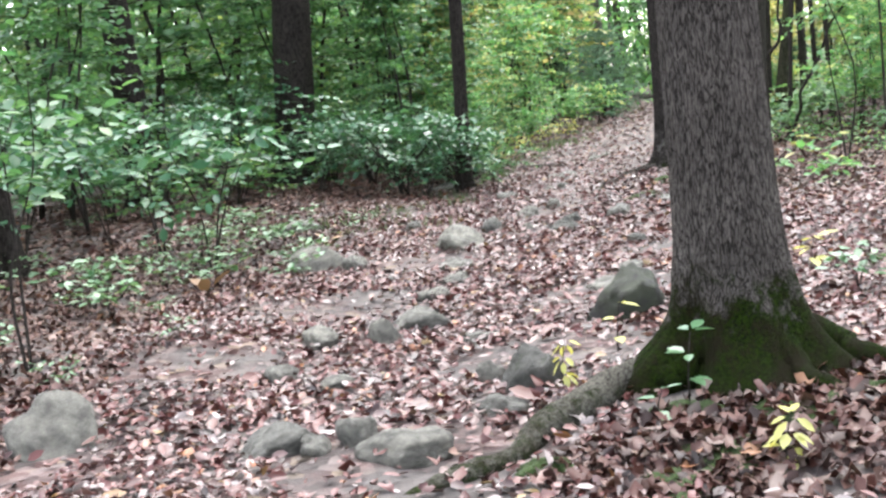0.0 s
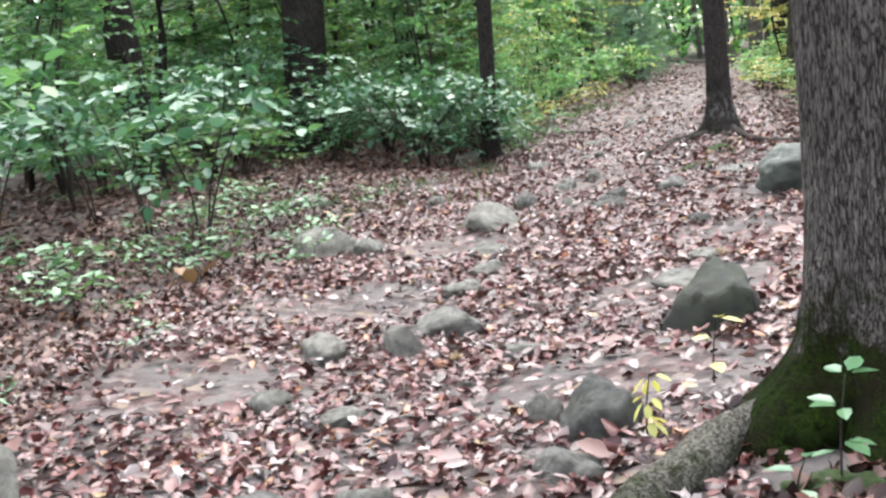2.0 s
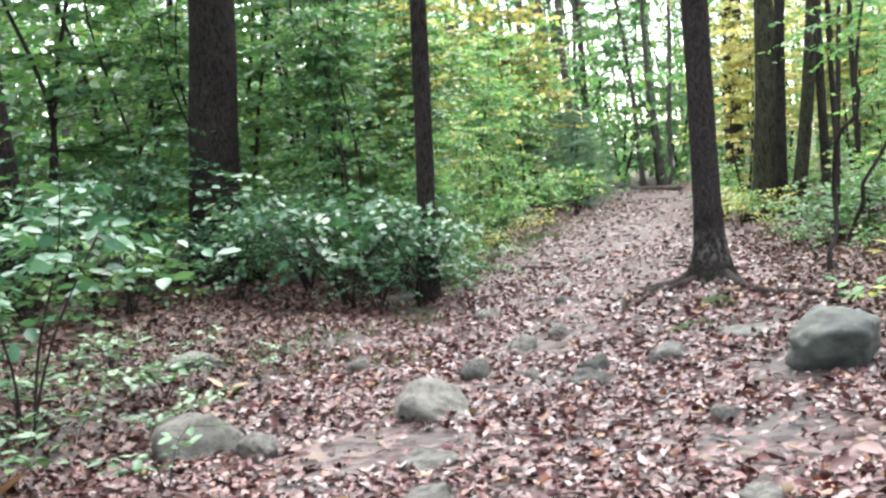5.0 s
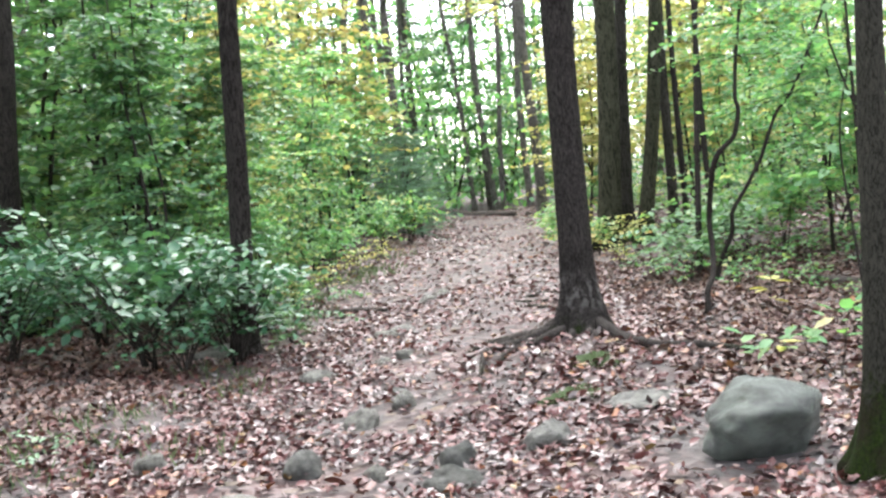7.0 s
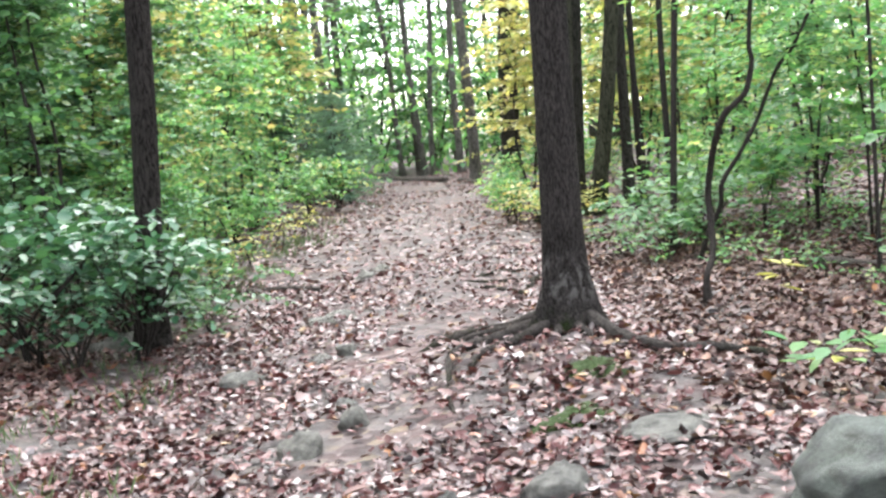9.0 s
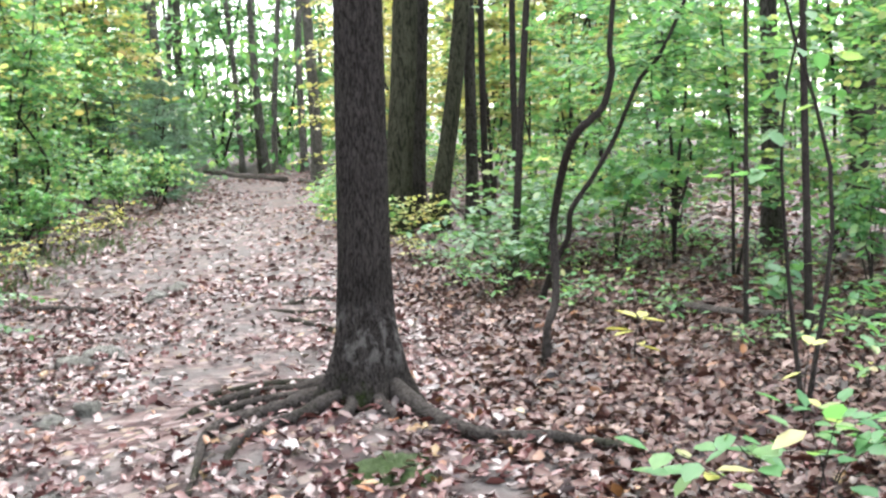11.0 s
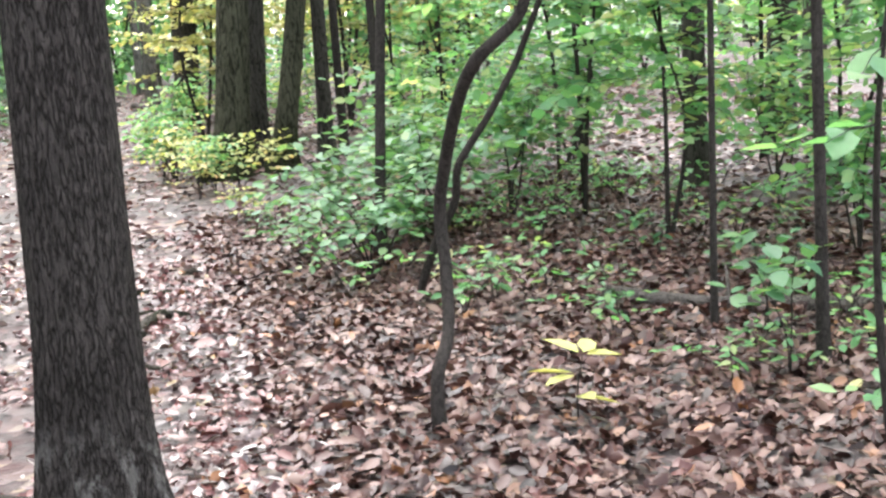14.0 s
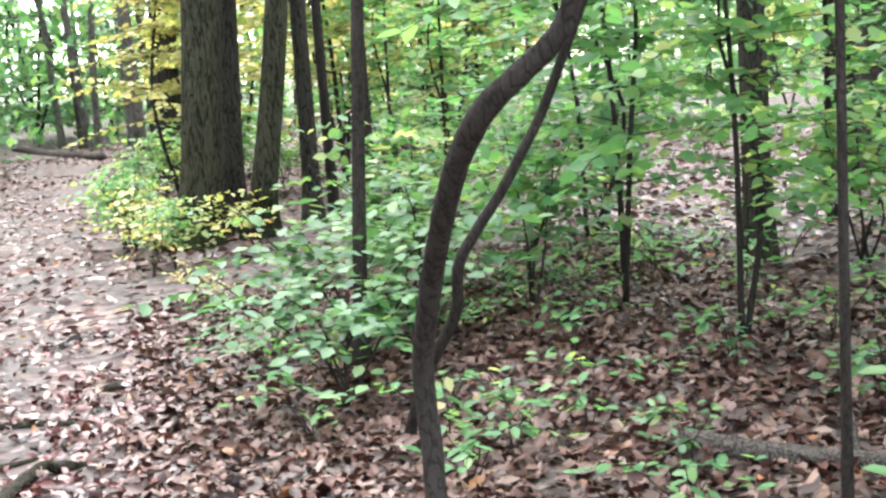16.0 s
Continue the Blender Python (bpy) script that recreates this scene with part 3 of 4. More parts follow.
def tree(name, x, y, radius, height, bark, label, seed, flare=None, lobes=0.12, lean=(0, 0), crown=None, sides=24, rings=40, rough=0.02, flare_h=0.22, group=""):
    rng = np.random.default_rng(seed)
    root = empty(name, x, y, float(height_at(x, y)), label, "tree", group)
    v, f = trunk_mesh(height, radius, radius * 0.55, radius * 0.6 if flare is None else flare, lobes, seed, sides, rings, rough, lean, flare_h)
    mesh_object("trunk", v, f, bark, root)
    if crown:
        crown_of(root, rng, height, *crown, bark)
    return root


def root_part(owner, points, r0, r1, n=18, material=None, name="root"):
    """A surface root that follows the ground and sinks at its end."""
    ox, oy, oz = owner.matrix_basis.translation
    line = bezier([(px, py, 0) for px, py, *_ in points], n)
    lift = np.interp(np.linspace(0, 1, n), np.linspace(0, 1, len(points)), [p[2] for p in points])
    zz = height_at(line[:, 0], line[:, 1]) + lift
    line = np.stack([line[:, 0] - ox, line[:, 1] - oy, zz - oz], 1)
    q = np.linspace(0, 1, n)
    wide = r1 + (r0 - r1) * (1 - q) ** 1.6
    rng = np.random.default_rng(int(1e4 * abs(points[1][0] + points[1][1])))
    knots = np.interp(q * 9, np.arange(10), rng.uniform(0.74, 1.24, 10))
    wander = np.stack([np.interp(q * 8, np.arange(9), rng.normal(0, 0.35, 9)) for _ in range(3)], 1)
    line += wander * wide[:, None] * (1, 1, 0.5) * np.clip(q * 6, 0, 1)[:, None]
    v, f = tube(line, wide * knots, 12, 0.05)
    return mesh_object(name, v, f, material or ROOT_BARK, owner)


oak = tree("oak_tree", 1.335, 5.25, 0.238, 9.0, OAK, "thick grey-brown ridged oak with a mossy foot", 3, 0.27, 0.24, (-0.012, 0.01), (2.6, 5.5, 140, 0.15, GREEN), 128, 170, 0.03, flare_h=0.23)
root_part(oak, [(1.15, 5.2, 0.14), (0.85, 5.2, 0.07), (0.62, 5.10, 0.03), (0.36, 4.84, 0.0), (0.14, 4.58, 0.0), (-0.1, 4.40, -0.02), (-0.4, 4.25, -0.07)], 0.10, 0.05, 48, MOSSY_ROOT)
root_part(oak, [(1.52, 5.2, 0.16), (1.74, 5.08, 0.05), (1.98, 4.96, -0.01), (2.25, 4.9, -0.08)], 0.11, 0.05, 24, OAK)
root_part(oak, [(1.2, 5.32, 0.12), (0.98, 5.52, 0.03), (0.84, 5.8, -0.05)], 0.12, 0.045, 18, OAK)
root_part(oak, [(1.12, 5.15, 0.14), (0.92, 5.08, 0.02), (0.76, 5.0, -0.06)], 0.12, 0.04, 16, OAK)
root_part(oak, [(1.40, 5.03, 0.12), (1.50, 4.75, 0.02), (1.63, 4.48, -0.06)], 0.11, 0.04, 18, OAK)
root_part(oak, [(1.28, 5.03, 0.10), (1.22, 4.80, 0.0), (1.15, 4.6, -0.06)], 0.10, 0.04, 16, OAK)

slim_oak = tree("slim_tree", 2.815, 14.32, 0.128, 9.0, DARK_BARK, "slim dark-barked tree with spreading surface roots in the trail", 5, 0.12, 0.24, (0.042, 0.0), (2.2, 5.0, 120, 0.14, LIME), 72, 130, 0.03, flare_h=0.2)
for line, r0, r1 in (
    ([(2.72, 14.32, 0.08), (2.48, 14.42, 0.02), (2.30, 14.46, 0.015), (2.10, 14.32, 0.01), (1.96, 13.9, 0.005), (1.84, 13.52, 0.0), (1.79, 13.05, -0.03)], 0.058, 0.011),
    ([(2.70, 14.26, 0.07), (2.52, 14.16, 0.015), (2.32, 14.16, 0.01), (2.12, 13.98, 0.0), (2.0, 13.8, -0.04)], 0.05, 0.02),
    ([(2.73, 14.44, 0.08), (2.64, 14.88, 0.02), (2.45, 15.12, 0.01), (2.18, 15.1, 0.0), (1.95, 15.0, -0.04)], 0.052, 0.022),
    ([(2.80, 14.48, 0.08), (2.88, 15.1, 0.02), (2.75, 15.6, 0.015), (2.45, 15.72, 0.01), (2.2, 15.8, -0.03)], 0.045, 0.02),
    ([(2.70, 14.40, 0.07), (2.45, 14.66, 0.015), (2.22, 14.74, 0.0), (2.02, 14.66, -0.04)], 0.045, 0.018),
    ([(2.91, 14.2, 0.09), (3.0, 13.92, 0.015), (3.14, 13.64, 0.015), (3.42, 13.54, 0.03), (3.69, 13.45, 0.02), (3.95, 13.38, -0.04)], 0.05, 0.026),
    ([(2.84, 14.18, 0.05), (2.84, 13.94, 0.0), (2.78, 13.72, -0.04)], 0.045, 0.018),
    ([(2.75, 14.18, 0.05), (2.62, 13.98, 0.0), (2.5, 13.8, -0.04)], 0.04, 0.016),
    ([(3.55, 18.70, -0.03), (3.72, 18.70, 0.015), (3.95, 18.77, 0.02), (4.29, 18.62, 0.015), (4.5, 18.6, -0.03)], 0.034, 0.018),
    ([(3.68, 17.5, -0.03), (3.80, 17.65, 0.02), (3.96, 17.91, 0.05), (4.06, 17.95, 0.04), (4.2, 18.0, -0.02)], 0.032, 0.02),
    ([(4.45, 19.25, -0.03), (4.56, 19.21, 0.02), (4.81, 19.09, 0.02), (5.0, 19.0, -0.03)], 0.03, 0.02),
    ([(3.38, 18.1, -0.03), (3.43, 17.95, 0.02), (3.56, 17.5, 0.02), (3.68, 17.05, 0.015), (3.85, 16.81, 0.01), (4.0, 16.7, -0.03)], 0.03, 0.014),
    ([(3.30, 18.9, -0.03), (3.55, 18.3, 0.015), (3.9, 18.15, 0.01), (4.2, 18.3, -0.02)], 0.02, 0.012),
):
    near_trunk = math.hypot(line[0][0] - 2.80, line[0][1] - 14.32) < 0.3
    begin = [(2.80, 14.32, 0.17)] if near_trunk else []
    root_part(slim_oak, begin + [(x, y, z + (0.014 if near_trunk and 0 < k < len(line) - 1 else -0.010)) for k, (x, y, z) in enumerate(line)], r0 * 1.2, r1 * (0.95 if near_trunk else 1.2), 36)

tree("slim_tree", 2.91, 10.42, 0.064, 7.5, SLIM_BARK, "slim brown tree with a mossy foot beside the boulder", 8, 0.11, 0.16, (0.045, 0.0), (1.8, 4.2, 90, 0.12, LIME), 48, 80, 0.03, flare_h=0.2)
tree("forest_tree", -2.28, 20.2, 0.36, 12, MID_BARK, "thick dark-brown trunk behind leafy shrubs", 9, 0.2, 0.12, (0.06, 0), (3.2, 5.0, 200, 0.17, GREEN), 40, 60)
tree("forest_tree", 0.37, 16.7, 0.105, 9, MID_BARK, "dark narrow trunk rising from leafy shrubs", 10, 0.06, 0.1, (0.075, 0), (2.2, 4.4, 140, 0.14, GREEN), 32, 50)
tree("forest_tree", -4.6, 18.6, 0.26, 11, MID_BARK, "dark trunk standing in the shrubs", 12, 0.12, 0.1, (0, 0), (2.6, 4.2, 160, 0.16, GREEN), 32, 50)
tree("forest_tree", -4.2, 11.2, 0.16, 8, MID_BARK, "dark trunk at the shrubs' edge", 13, 0.08, 0.1, (-0.03, 0), (2.2, 4.2, 120, 0.14, GREEN), 32, 50)
tree("forest_tree", 6.53, 23.9, 0.19, 12, MOSS_BARK, "stout grey trunk with a mossy swollen foot", 14, 0.16, 0.18, (0.06, 0), (3.0, 6.0, 60, 0.16, LIME), 40, 60)
tree("forest_tree", 7.62, 23.9, 0.085, 12, GREY_BARK, "slender grey trunk close behind the twin trunks", 29, 0.05, 0.12, (0.035, 0), (3.0, 6.0, 40, 0.16, LIME), 24, 40)
tree("forest_tree", 7.0, 23.75, 0.12, 12, MOSS_BARK, "brown leaning trunk grown beside a twin trunk", 15, 0.10, 0.14, (0.16, 0), (3.0, 6.0, 60, 0.16, LIME), 40, 60)
tree("forest_tree", 6.92, 24.3, 0.11, 12, GREY_BARK, "straight brown trunk behind the twin trunks", 16, 0.12, 0.12, (0.09, 0), (3.0, 6.0, 60, 0.16, LIME), 32, 50)
tree("forest_tree", 8.42, 31.6, 0.225, 13, GREY_BARK, "dark heavy trunk at the edge of the trail", 17, 0.16, 0.12, (0.06, 0), (3.4, 6.0, 60, 0.17, GOLD), 32, 50)
tree("forest_tree", 8.9, 19.1, 0.10, 10, GREY_BARK, "dark trunk among yellow-green saplings", 18, 0.05, 0.1, (0, 0), (2.4, 4.2, 80, 0.13, LIME), 24, 40)
tree("forest_tree", 12.0, 21.2, 0.17, 11, GREY_BARK, "grey trunk deep in the saplings", 19, 0.05, 0.1, (0, 0), (2.4, 5.0, 60, 0.14, LIME), 24, 40)
tree("forest_tree", 13.4, 22.0, 0.15, 11, GREY_BARK, "grey trunk deep in the saplings", 20, 0.05, 0.1, (0, 0), (2.4, 5.0, 60, 0.14, LIME), 24, 40)
tree("forest_tree", 6.35, 42.0, 0.15, 12, HAZED_BARK, "narrow trunk at the far bend of the trail", 21, 0.06, 0.1, (0, 0), (2.4, 4.5, 120, 0.15, GREEN), 20, 36)
tree("forest_tree", 5.6, 41.5, 0.13, 12, HAZED_BARK, "narrow trunk at the far bend of the trail", 22, 0.06, 0.1, (0, 0), (2.4, 4.5, 120, 0.15, GREEN), 20, 36)
tree("forest_tree", 9.6, 38.2, 0.15, 12, HAZED_BARK, "narrow trunk by the far trail", 23, 0.06, 0.1, (0, 0), (2.4, 4.5, 120, 0.15, GOLD), 20, 36)
tree("slim_tree", 8.05, 24.3, 0.055, 8, THIN_BARK, "straight pole-thin grey sapling", 24, 0.02, 0.05, (0, 0), (1.8, 4.2, 30, 0.12, LIME), 16, 30)
tree("slim_tree", 7.78, 22.8, 0.05, 8, THIN_BARK, "pole-thin sapling beside the trail", 25, 0.02, 0.05, (0.02, 0), (1.8, 4.2, 30, 0.12, LIME), 16, 30)
tree("slim_tree", 5.67, 18.5, 0.036, 7, THIN_BARK, "dark thin leaning sapling", 26, 0.015, 0.05, (0.07, 0), (1.6, 3.6, 30, 0.11, LIME), 16, 30)
tree("slim_tree", 5.95, 14.95, 0.026, 6, THIN_BARK, "thin upright sapling near a fallen log", 27, 0.01, 0.05, (0, 0), (1.5, 3.4, 30, 0.11, LIME), 16, 30)
tree("slim_tree", 6.1, 15.75, 0.018, 5, THIN_BARK, "very thin dark sapling", 28, 0.005, 0.05, (0, 0), (1.2, 3.0, 24, 0.10, LIME), 12, 30)


# ---- the forked sapling ----
def forked_sapling():
    root = empty("forked_sapling", 4.26, 15.19, float(height_at(4.26, 15.19)), "thin crooked brown sapling with a sharp bend", "tree")
    line = bezier([(0, 0, -0.08), (0.02, 0.03, 0.2), (0.12, 0.11, 0.34), (0.18, 0.21, 0.55), (0.19, 0.25, 0.77), (0.17, 0.16, 0.95), (0.14, 0.03, 1.12), (0.11, -0.11, 1.26), (0.11, -0.22, 1.36), (0.16, -0.29, 1.43), (0.21, -0.34, 1.5), (0.23, -0.38, 1.62), (0.23, -0.41, 1.72), (0.2, -0.44, 1.85), (0.3, -0.4, 2.4), (0.55, -0.3, 3.3)], 76)
    v, f = tube(line, np.interp(np.linspace(0, 1, 76), (0, 0.06, 0.5, 1), (0.034, 0.025, 0.024, 0.013)), 12, 0.035)
    mesh_object("stem", v, f, THIN_BARK, root)
    rng = np.random.default_rng(5)
    n = 70
    starts = line[rng.integers(68, 76, n)]
    b = rng.uniform(0, 2 * np.pi, n)
    (v, f), (tv, tf) = foliage(rng, starts, np.stack([np.cos(b), np.sin(b), rng.uniform(-0.1, 0.4, n)], 1), rng.uniform(0.3, 0.9, n), 0.085)
    tagged(mesh_object("twig_growth", tv, tf, THIN_BARK, root), kind="stuff")
    tagged(mesh_object("foliage", v, f, LIME, root), kind="stuff")
    two = empty("leaning_sapling", 5.27, 17.2, float(height_at(5.27, 17.2)), "thin leaning sapling crossing behind a crooked one", "tree")
    line = bezier([(0, 0.05, -0.08), (-0.01, -0.05, 0.12), (0.03, -0.15, 0.34), (0.07, -0.3, 0.56), (0.04, -0.4, 0.75), (0.08, -0.45, 0.86), (0.17, -0.52, 1.02), (0.23, -0.58, 1.16), (0.3, -0.6, 1.28), (0.36, -0.7, 1.52), (0.44, -0.75, 1.72), (0.63, -0.8, 1.97), (1.1, -0.8, 2.9)], 50)
    v, f = tube(line, np.linspace(0.026, 0.014, 50), 10, 0.03)
    mesh_object("stem", v, f, THIN_BARK, two)
    starts = line[rng.integers(43, 50, n)]
    b = rng.uniform(0, 2 * np.pi, n)
    (v, f), (tv, tf) = foliage(rng, starts, np.stack([np.cos(b), np.sin(b), rng.uniform(-0.1, 0.4, n)], 1), rng.uniform(0.3, 0.9, n), 0.085)
    tagged(mesh_object("twig_growth", tv, tf, THIN_BARK, two), kind="stuff")
    tagged(mesh_object("foliage", v, f, LIME, two), kind="stuff")


forked_sapling()


# ---- fallen wood ----
def fallen_log(a, b, r, label, name="fallen_log", seed=1):
    root = empty(name, a[0], a[1], float(height_at(a[0], a[1])), label, "log")
    n = 24
    s = np.linspace(0, 1, n)
    x, y = a[0] + (b[0] - a[0]) * s, a[1] + (b[1] - a[1]) * s
    z = height_at(x, y) + r * 0.7
    line = np.stack([x - a[0], y - a[1], z - float(height_at(a[0], a[1])) + 0.02 * np.sin(s * 5 + seed)], 1)
    v, f = tube(line, np.interp(s, (0, 0.5, 1), (r, r * 0.95, r * 0.7)), 12, 0.04)
    mesh_object("trunk", v, f, DEAD_WOOD, root)
    for k in range(2):
        p = line[6 + 9 * k]
        v, f = tube([p, p + (0.1, 0.12, r + 0.05), p + (0.16, 0.2, r + 0.12)], (r * 0.3, r * 0.22, r * 0.1), 6)
        mesh_object("stub", v, f, DEAD_WOOD, root)


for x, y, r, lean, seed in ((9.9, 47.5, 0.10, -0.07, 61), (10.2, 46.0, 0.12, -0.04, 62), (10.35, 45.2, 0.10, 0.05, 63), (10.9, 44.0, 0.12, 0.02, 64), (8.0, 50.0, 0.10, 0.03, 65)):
    tree("slim_tree", x, y, r, 12, HAZED_BARK, "slender leaning haze-paled trunk at the far bend of the trail", seed, 0.04, 0.08, (lean, 0), (2.4, 6.5, 40, 0.16, GOLD), 14, 26)
fallen_log((8.35, 46.0), (9.15, 39.5), 0.12, "weathered fallen log lying across the far trail")
fallen_log((9.3, 38.6), (9.0, 35.8), 0.07, "broken grey log at the trail's edge", seed=2)
fallen_log((6.0, 16.5), (7.5, 14.45), 0.05, "dark fallen log lying among green seedlings", seed=3)
fallen_log((1.25, 20.1), (2.15, 19.5), 0.035, "dark fallen branch beside the trail", "fallen_branch", 4)
fallen_log((-6.3, 24.0), (-4.6, 23.4), 0.15, "dark rotting log under the shrubs", seed=5)
fallen_log((-2.9, 14.2), (-2.0, 12.6), 0.03, "dark bare fallen branch on the leaves", "fallen_branch", 6)

# ---- shrubs and saplings ----
# clear lanes in the woods, as lines on the plan
SIGHT = ((0.0, 4.0, -2.15, 20.5), (0.0, 4.0, 0.62, 17.0), (2.8, 12.0, 6.8, 24.5), (0.2, 6.0, 7.5, 27.0))


def spots(n, x_span, y_span, size=(0.8, 1.25), clear=2.6, side=0, seed=1):
    """Scattered places off the trail: x, y, turn, size."""
    r = np.random.default_rng(seed)
    out = []
    while len(out) < n:
        x, y = r.uniform(*x_span), r.uniform(*y_span)
        d = x - float(trail_x(y))
        if abs(d) < clear or (side and d * side < 0) or math.hypot(x - 3.2, y - 12.8) < 1.9:
            continue
        if any(ay < y < by and abs(x - ax - (bx - ax) * (y - ay) / (by - ay)) < 1.5 for ax, ay, bx, by in SIGHT):
            continue
        out.append((x, y, r.uniform(0, 360), r.uniform(*size)))
    return out


shrub_a = bush("leafy_shrub", 31, 1.5, 1.2, 9, 0.105, 8, DEEP, "open shrub with dark glossy leaves in layered sprays", "shrub", 0.42, 0.3, 0.4, lean=0.95, length=0.6, width=1.25, gap=0.55)
shrub_b = bush("leafy_shrub", 32, 2.1, 1.5, 7, 0.115, 9, DEEP, "tall shrub with dark glossy leaves on arching stems", "shrub", 0.35, 0.3, 0.4, lean=1.0, length=0.7, width=1.2, gap=0.55)
shrub_c = bush("leafy_shrub", 33, 1.2, 1.0, 5, 0.09, 15, GREEN, "green leafy shrub beside the trail", "shrub", 0.12, 0.3, 0.5, length=0.5, width=1.25)
shrub_d = bush("leafy_shrub", 34, 1.4, 1.2, 5, 0.125, 14, LIME, "low shrub with broad yellow-green leaves", "shrub", 0.42, 0.3, 0.4, length=0.6, width=1.35)
placed(shrub_a, [(-0.5, 16.6, 0, 1.15), (-1.6, 17.0, 150, 0.8), (0.2, 17.2, 310, 1.05), (0.35, 16.25, 100, 0.85), (-0.1, 16.2, 220, 0.7), (-1.0, 18.0, 15, 1.1), (-2.5, 18.2, 200, 0.8)])
shrub_f = bush("leafy_shrub", 36, 1.3, 1.2, 5, 0.13, 8, GREEN, "open shrub with flat layers of mid-green leaves", "shrub", 0.2, 0.3, 0.24, lean=1.0, length=0.9, width=1.2, gap=0.48)
placed(shrub_f, [(-3.6, 15.8, 20, 0.9), (0.85, 17.2, 290, 0.5), (-4.9, 10.2, 10, 1.2), (-2.8, 16.9, 210, 0.9), (-0.2, 18.6, 330, 1.0), (-5.0, 8.0, 140, 1.1)])
placed(shrub_b, [(-3.3, 17.6, 100, 1.0), (-4.4, 16.2, 190, 0.9), (-5.4, 12.9, 300, 1.0), (-5.2, 10.6, 80, 0.9), (-5.6, 8.8, 10, 1.05), (-5.6, 14.9, 60, 1.2), (-3.4, 19.4, 300, 1.1)])
placed(shrub_c, [(0.6, 18.2, 0, 0.8), (0.0, 19.6, 310, 1.1), (0.8, 24.2, 100, 1.2), (1.7, 26.8, 200, 1.2), (2.5, 29.4, 10, 1.2), (-0.7, 21.4, 77, 1.2), (-1.7, 19.6, 17, 1.2)] + spots(10, (-9, 2), (18, 34), (0.8, 1.3), 3.2, -1, 5))
broad = bush("leafy_shrub", 35, 1.25, 1.2, 4, 0.13, 13, GREEN, "low shrub with broad layered green leaves behind the crooked sapling", "shrub", 0.45, 0.2, 0.25, lean=0.8, length=0.65, width=1.35)
placed(broad, [(5.75, 18.8, 0, 0.8), (6.4, 19.3, 120, 0.85), (5.35, 18.0, 240, 0.65), (6.9, 19.9, 30, 0.9)])
placed(shrub_d, [(0.9, 20.6, 90, 0.6), (2.0, 24.0, 250, 0.65), (3.5, 28.4, 70, 0.8), (4.5, 30.9, 120, 0.9), (5.2, 33.4, 10, 0.8), (6.9, 18.8, 200, 0.8), (7.6, 16.2, 10, 0.7), (9.2, 18.4, 70, 0.9), (7.4, 21.4, 160, 0.9), (9.6, 15.6, 250, 0.9), (6.0, 24.4, 20, 0.5), (9.0, 21.0, 300, 1.1), (8.0, 27.4, 60, 0.9), (9.0, 30.0, 100, 0.9), (5.85, 22.5, 40, 0.45), (6.0, 24.7, 100, 0.6), (6.6, 26.6, 10, 0.6), (7.7, 29.2, 90, 0.7)])
placed_far = spots(14, (8, 19), (23, 42), (0.8, 1.4), 3.6, 1, 15)
for x, y, turn, size in placed_far:
    copy_thing(shrub_d, pose(x, y, float(height_at(x, y)), 0, 0, turn))

young_a = bush("young_tree", 41, 4.6, 2.1, 2, 0.125, 76, GREEN, "young broad-leaved tree with layered green leaves", "tree", 0.22, 0.25, 0.5, THIN_BARK, 0.028, 0.5, 0.4, 0.5, 1.3)
young_b = bush("young_tree", 42, 5.6, 2.3, 2, 0.14, 78, GREEN, "young tree with sprays of green leaves", "tree", 0.08, 0.25, 0.5, THIN_BARK, 0.03, 0.5, 0.4, 0.5, 1.3)
young_e = bush("young_tree", 45, 5.6, 2.2, 2, 0.13, 90, LIME, "tall young tree with light yellow-green leaves", "tree", 0.1, 0.25, 0.5, THIN_BARK, 0.03, 0.5, 0.4, 0.5, 1.3)
placed(young_e, [(0.7, 18.6, 40, 0.42), (1.15, 20.4, 190, 0.45), (2.3, 28.0, 0, 0.9), (3.4, 32.0, 30, 1.0), (1.0, 24.0, 60, 0.8), (1.9, 25.6, 200, 0.8), (0.8, 30.5, 250, 1.4), (4.2, 36.5, 100, 1.2), (2.2, 38.0, 10, 1.4)])
young_c = bush("young_tree", 43, 4.8, 2.1, 2, 0.125, 66, LIME, "young tree with yellow-green autumn leaves", "tree", 0.3, 0.25, 0.45, THIN_BARK, 0.024, 0.5, 0.45, 0.5, 1.3)
young_d = bush("young_tree", 44, 6.0, 2.2, 2, 0.13, 90, GOLD, "young tree turning golden yellow", "tree", 0.25, 0.25, 0.5, THIN_BARK, 0.03, 0.5, 0.4, 0.5, 1.3)
placed(young_a, [(-4.3, 14.4, 0, 0.9), (-0.4, 19.4, 90, 0.9), (-5.0, 11.6, 180, 0.9), (0.7, 22.6, 270, 0.9), (-5.3, 9.2, 40, 0.85), (0.6, 19.6, 60, 0.6), (-5.2, 16.8, 33, 1.0)] + spots(10, (-10, 4), (14, 34), (0.8, 1.3), 3.6, -1, 6))
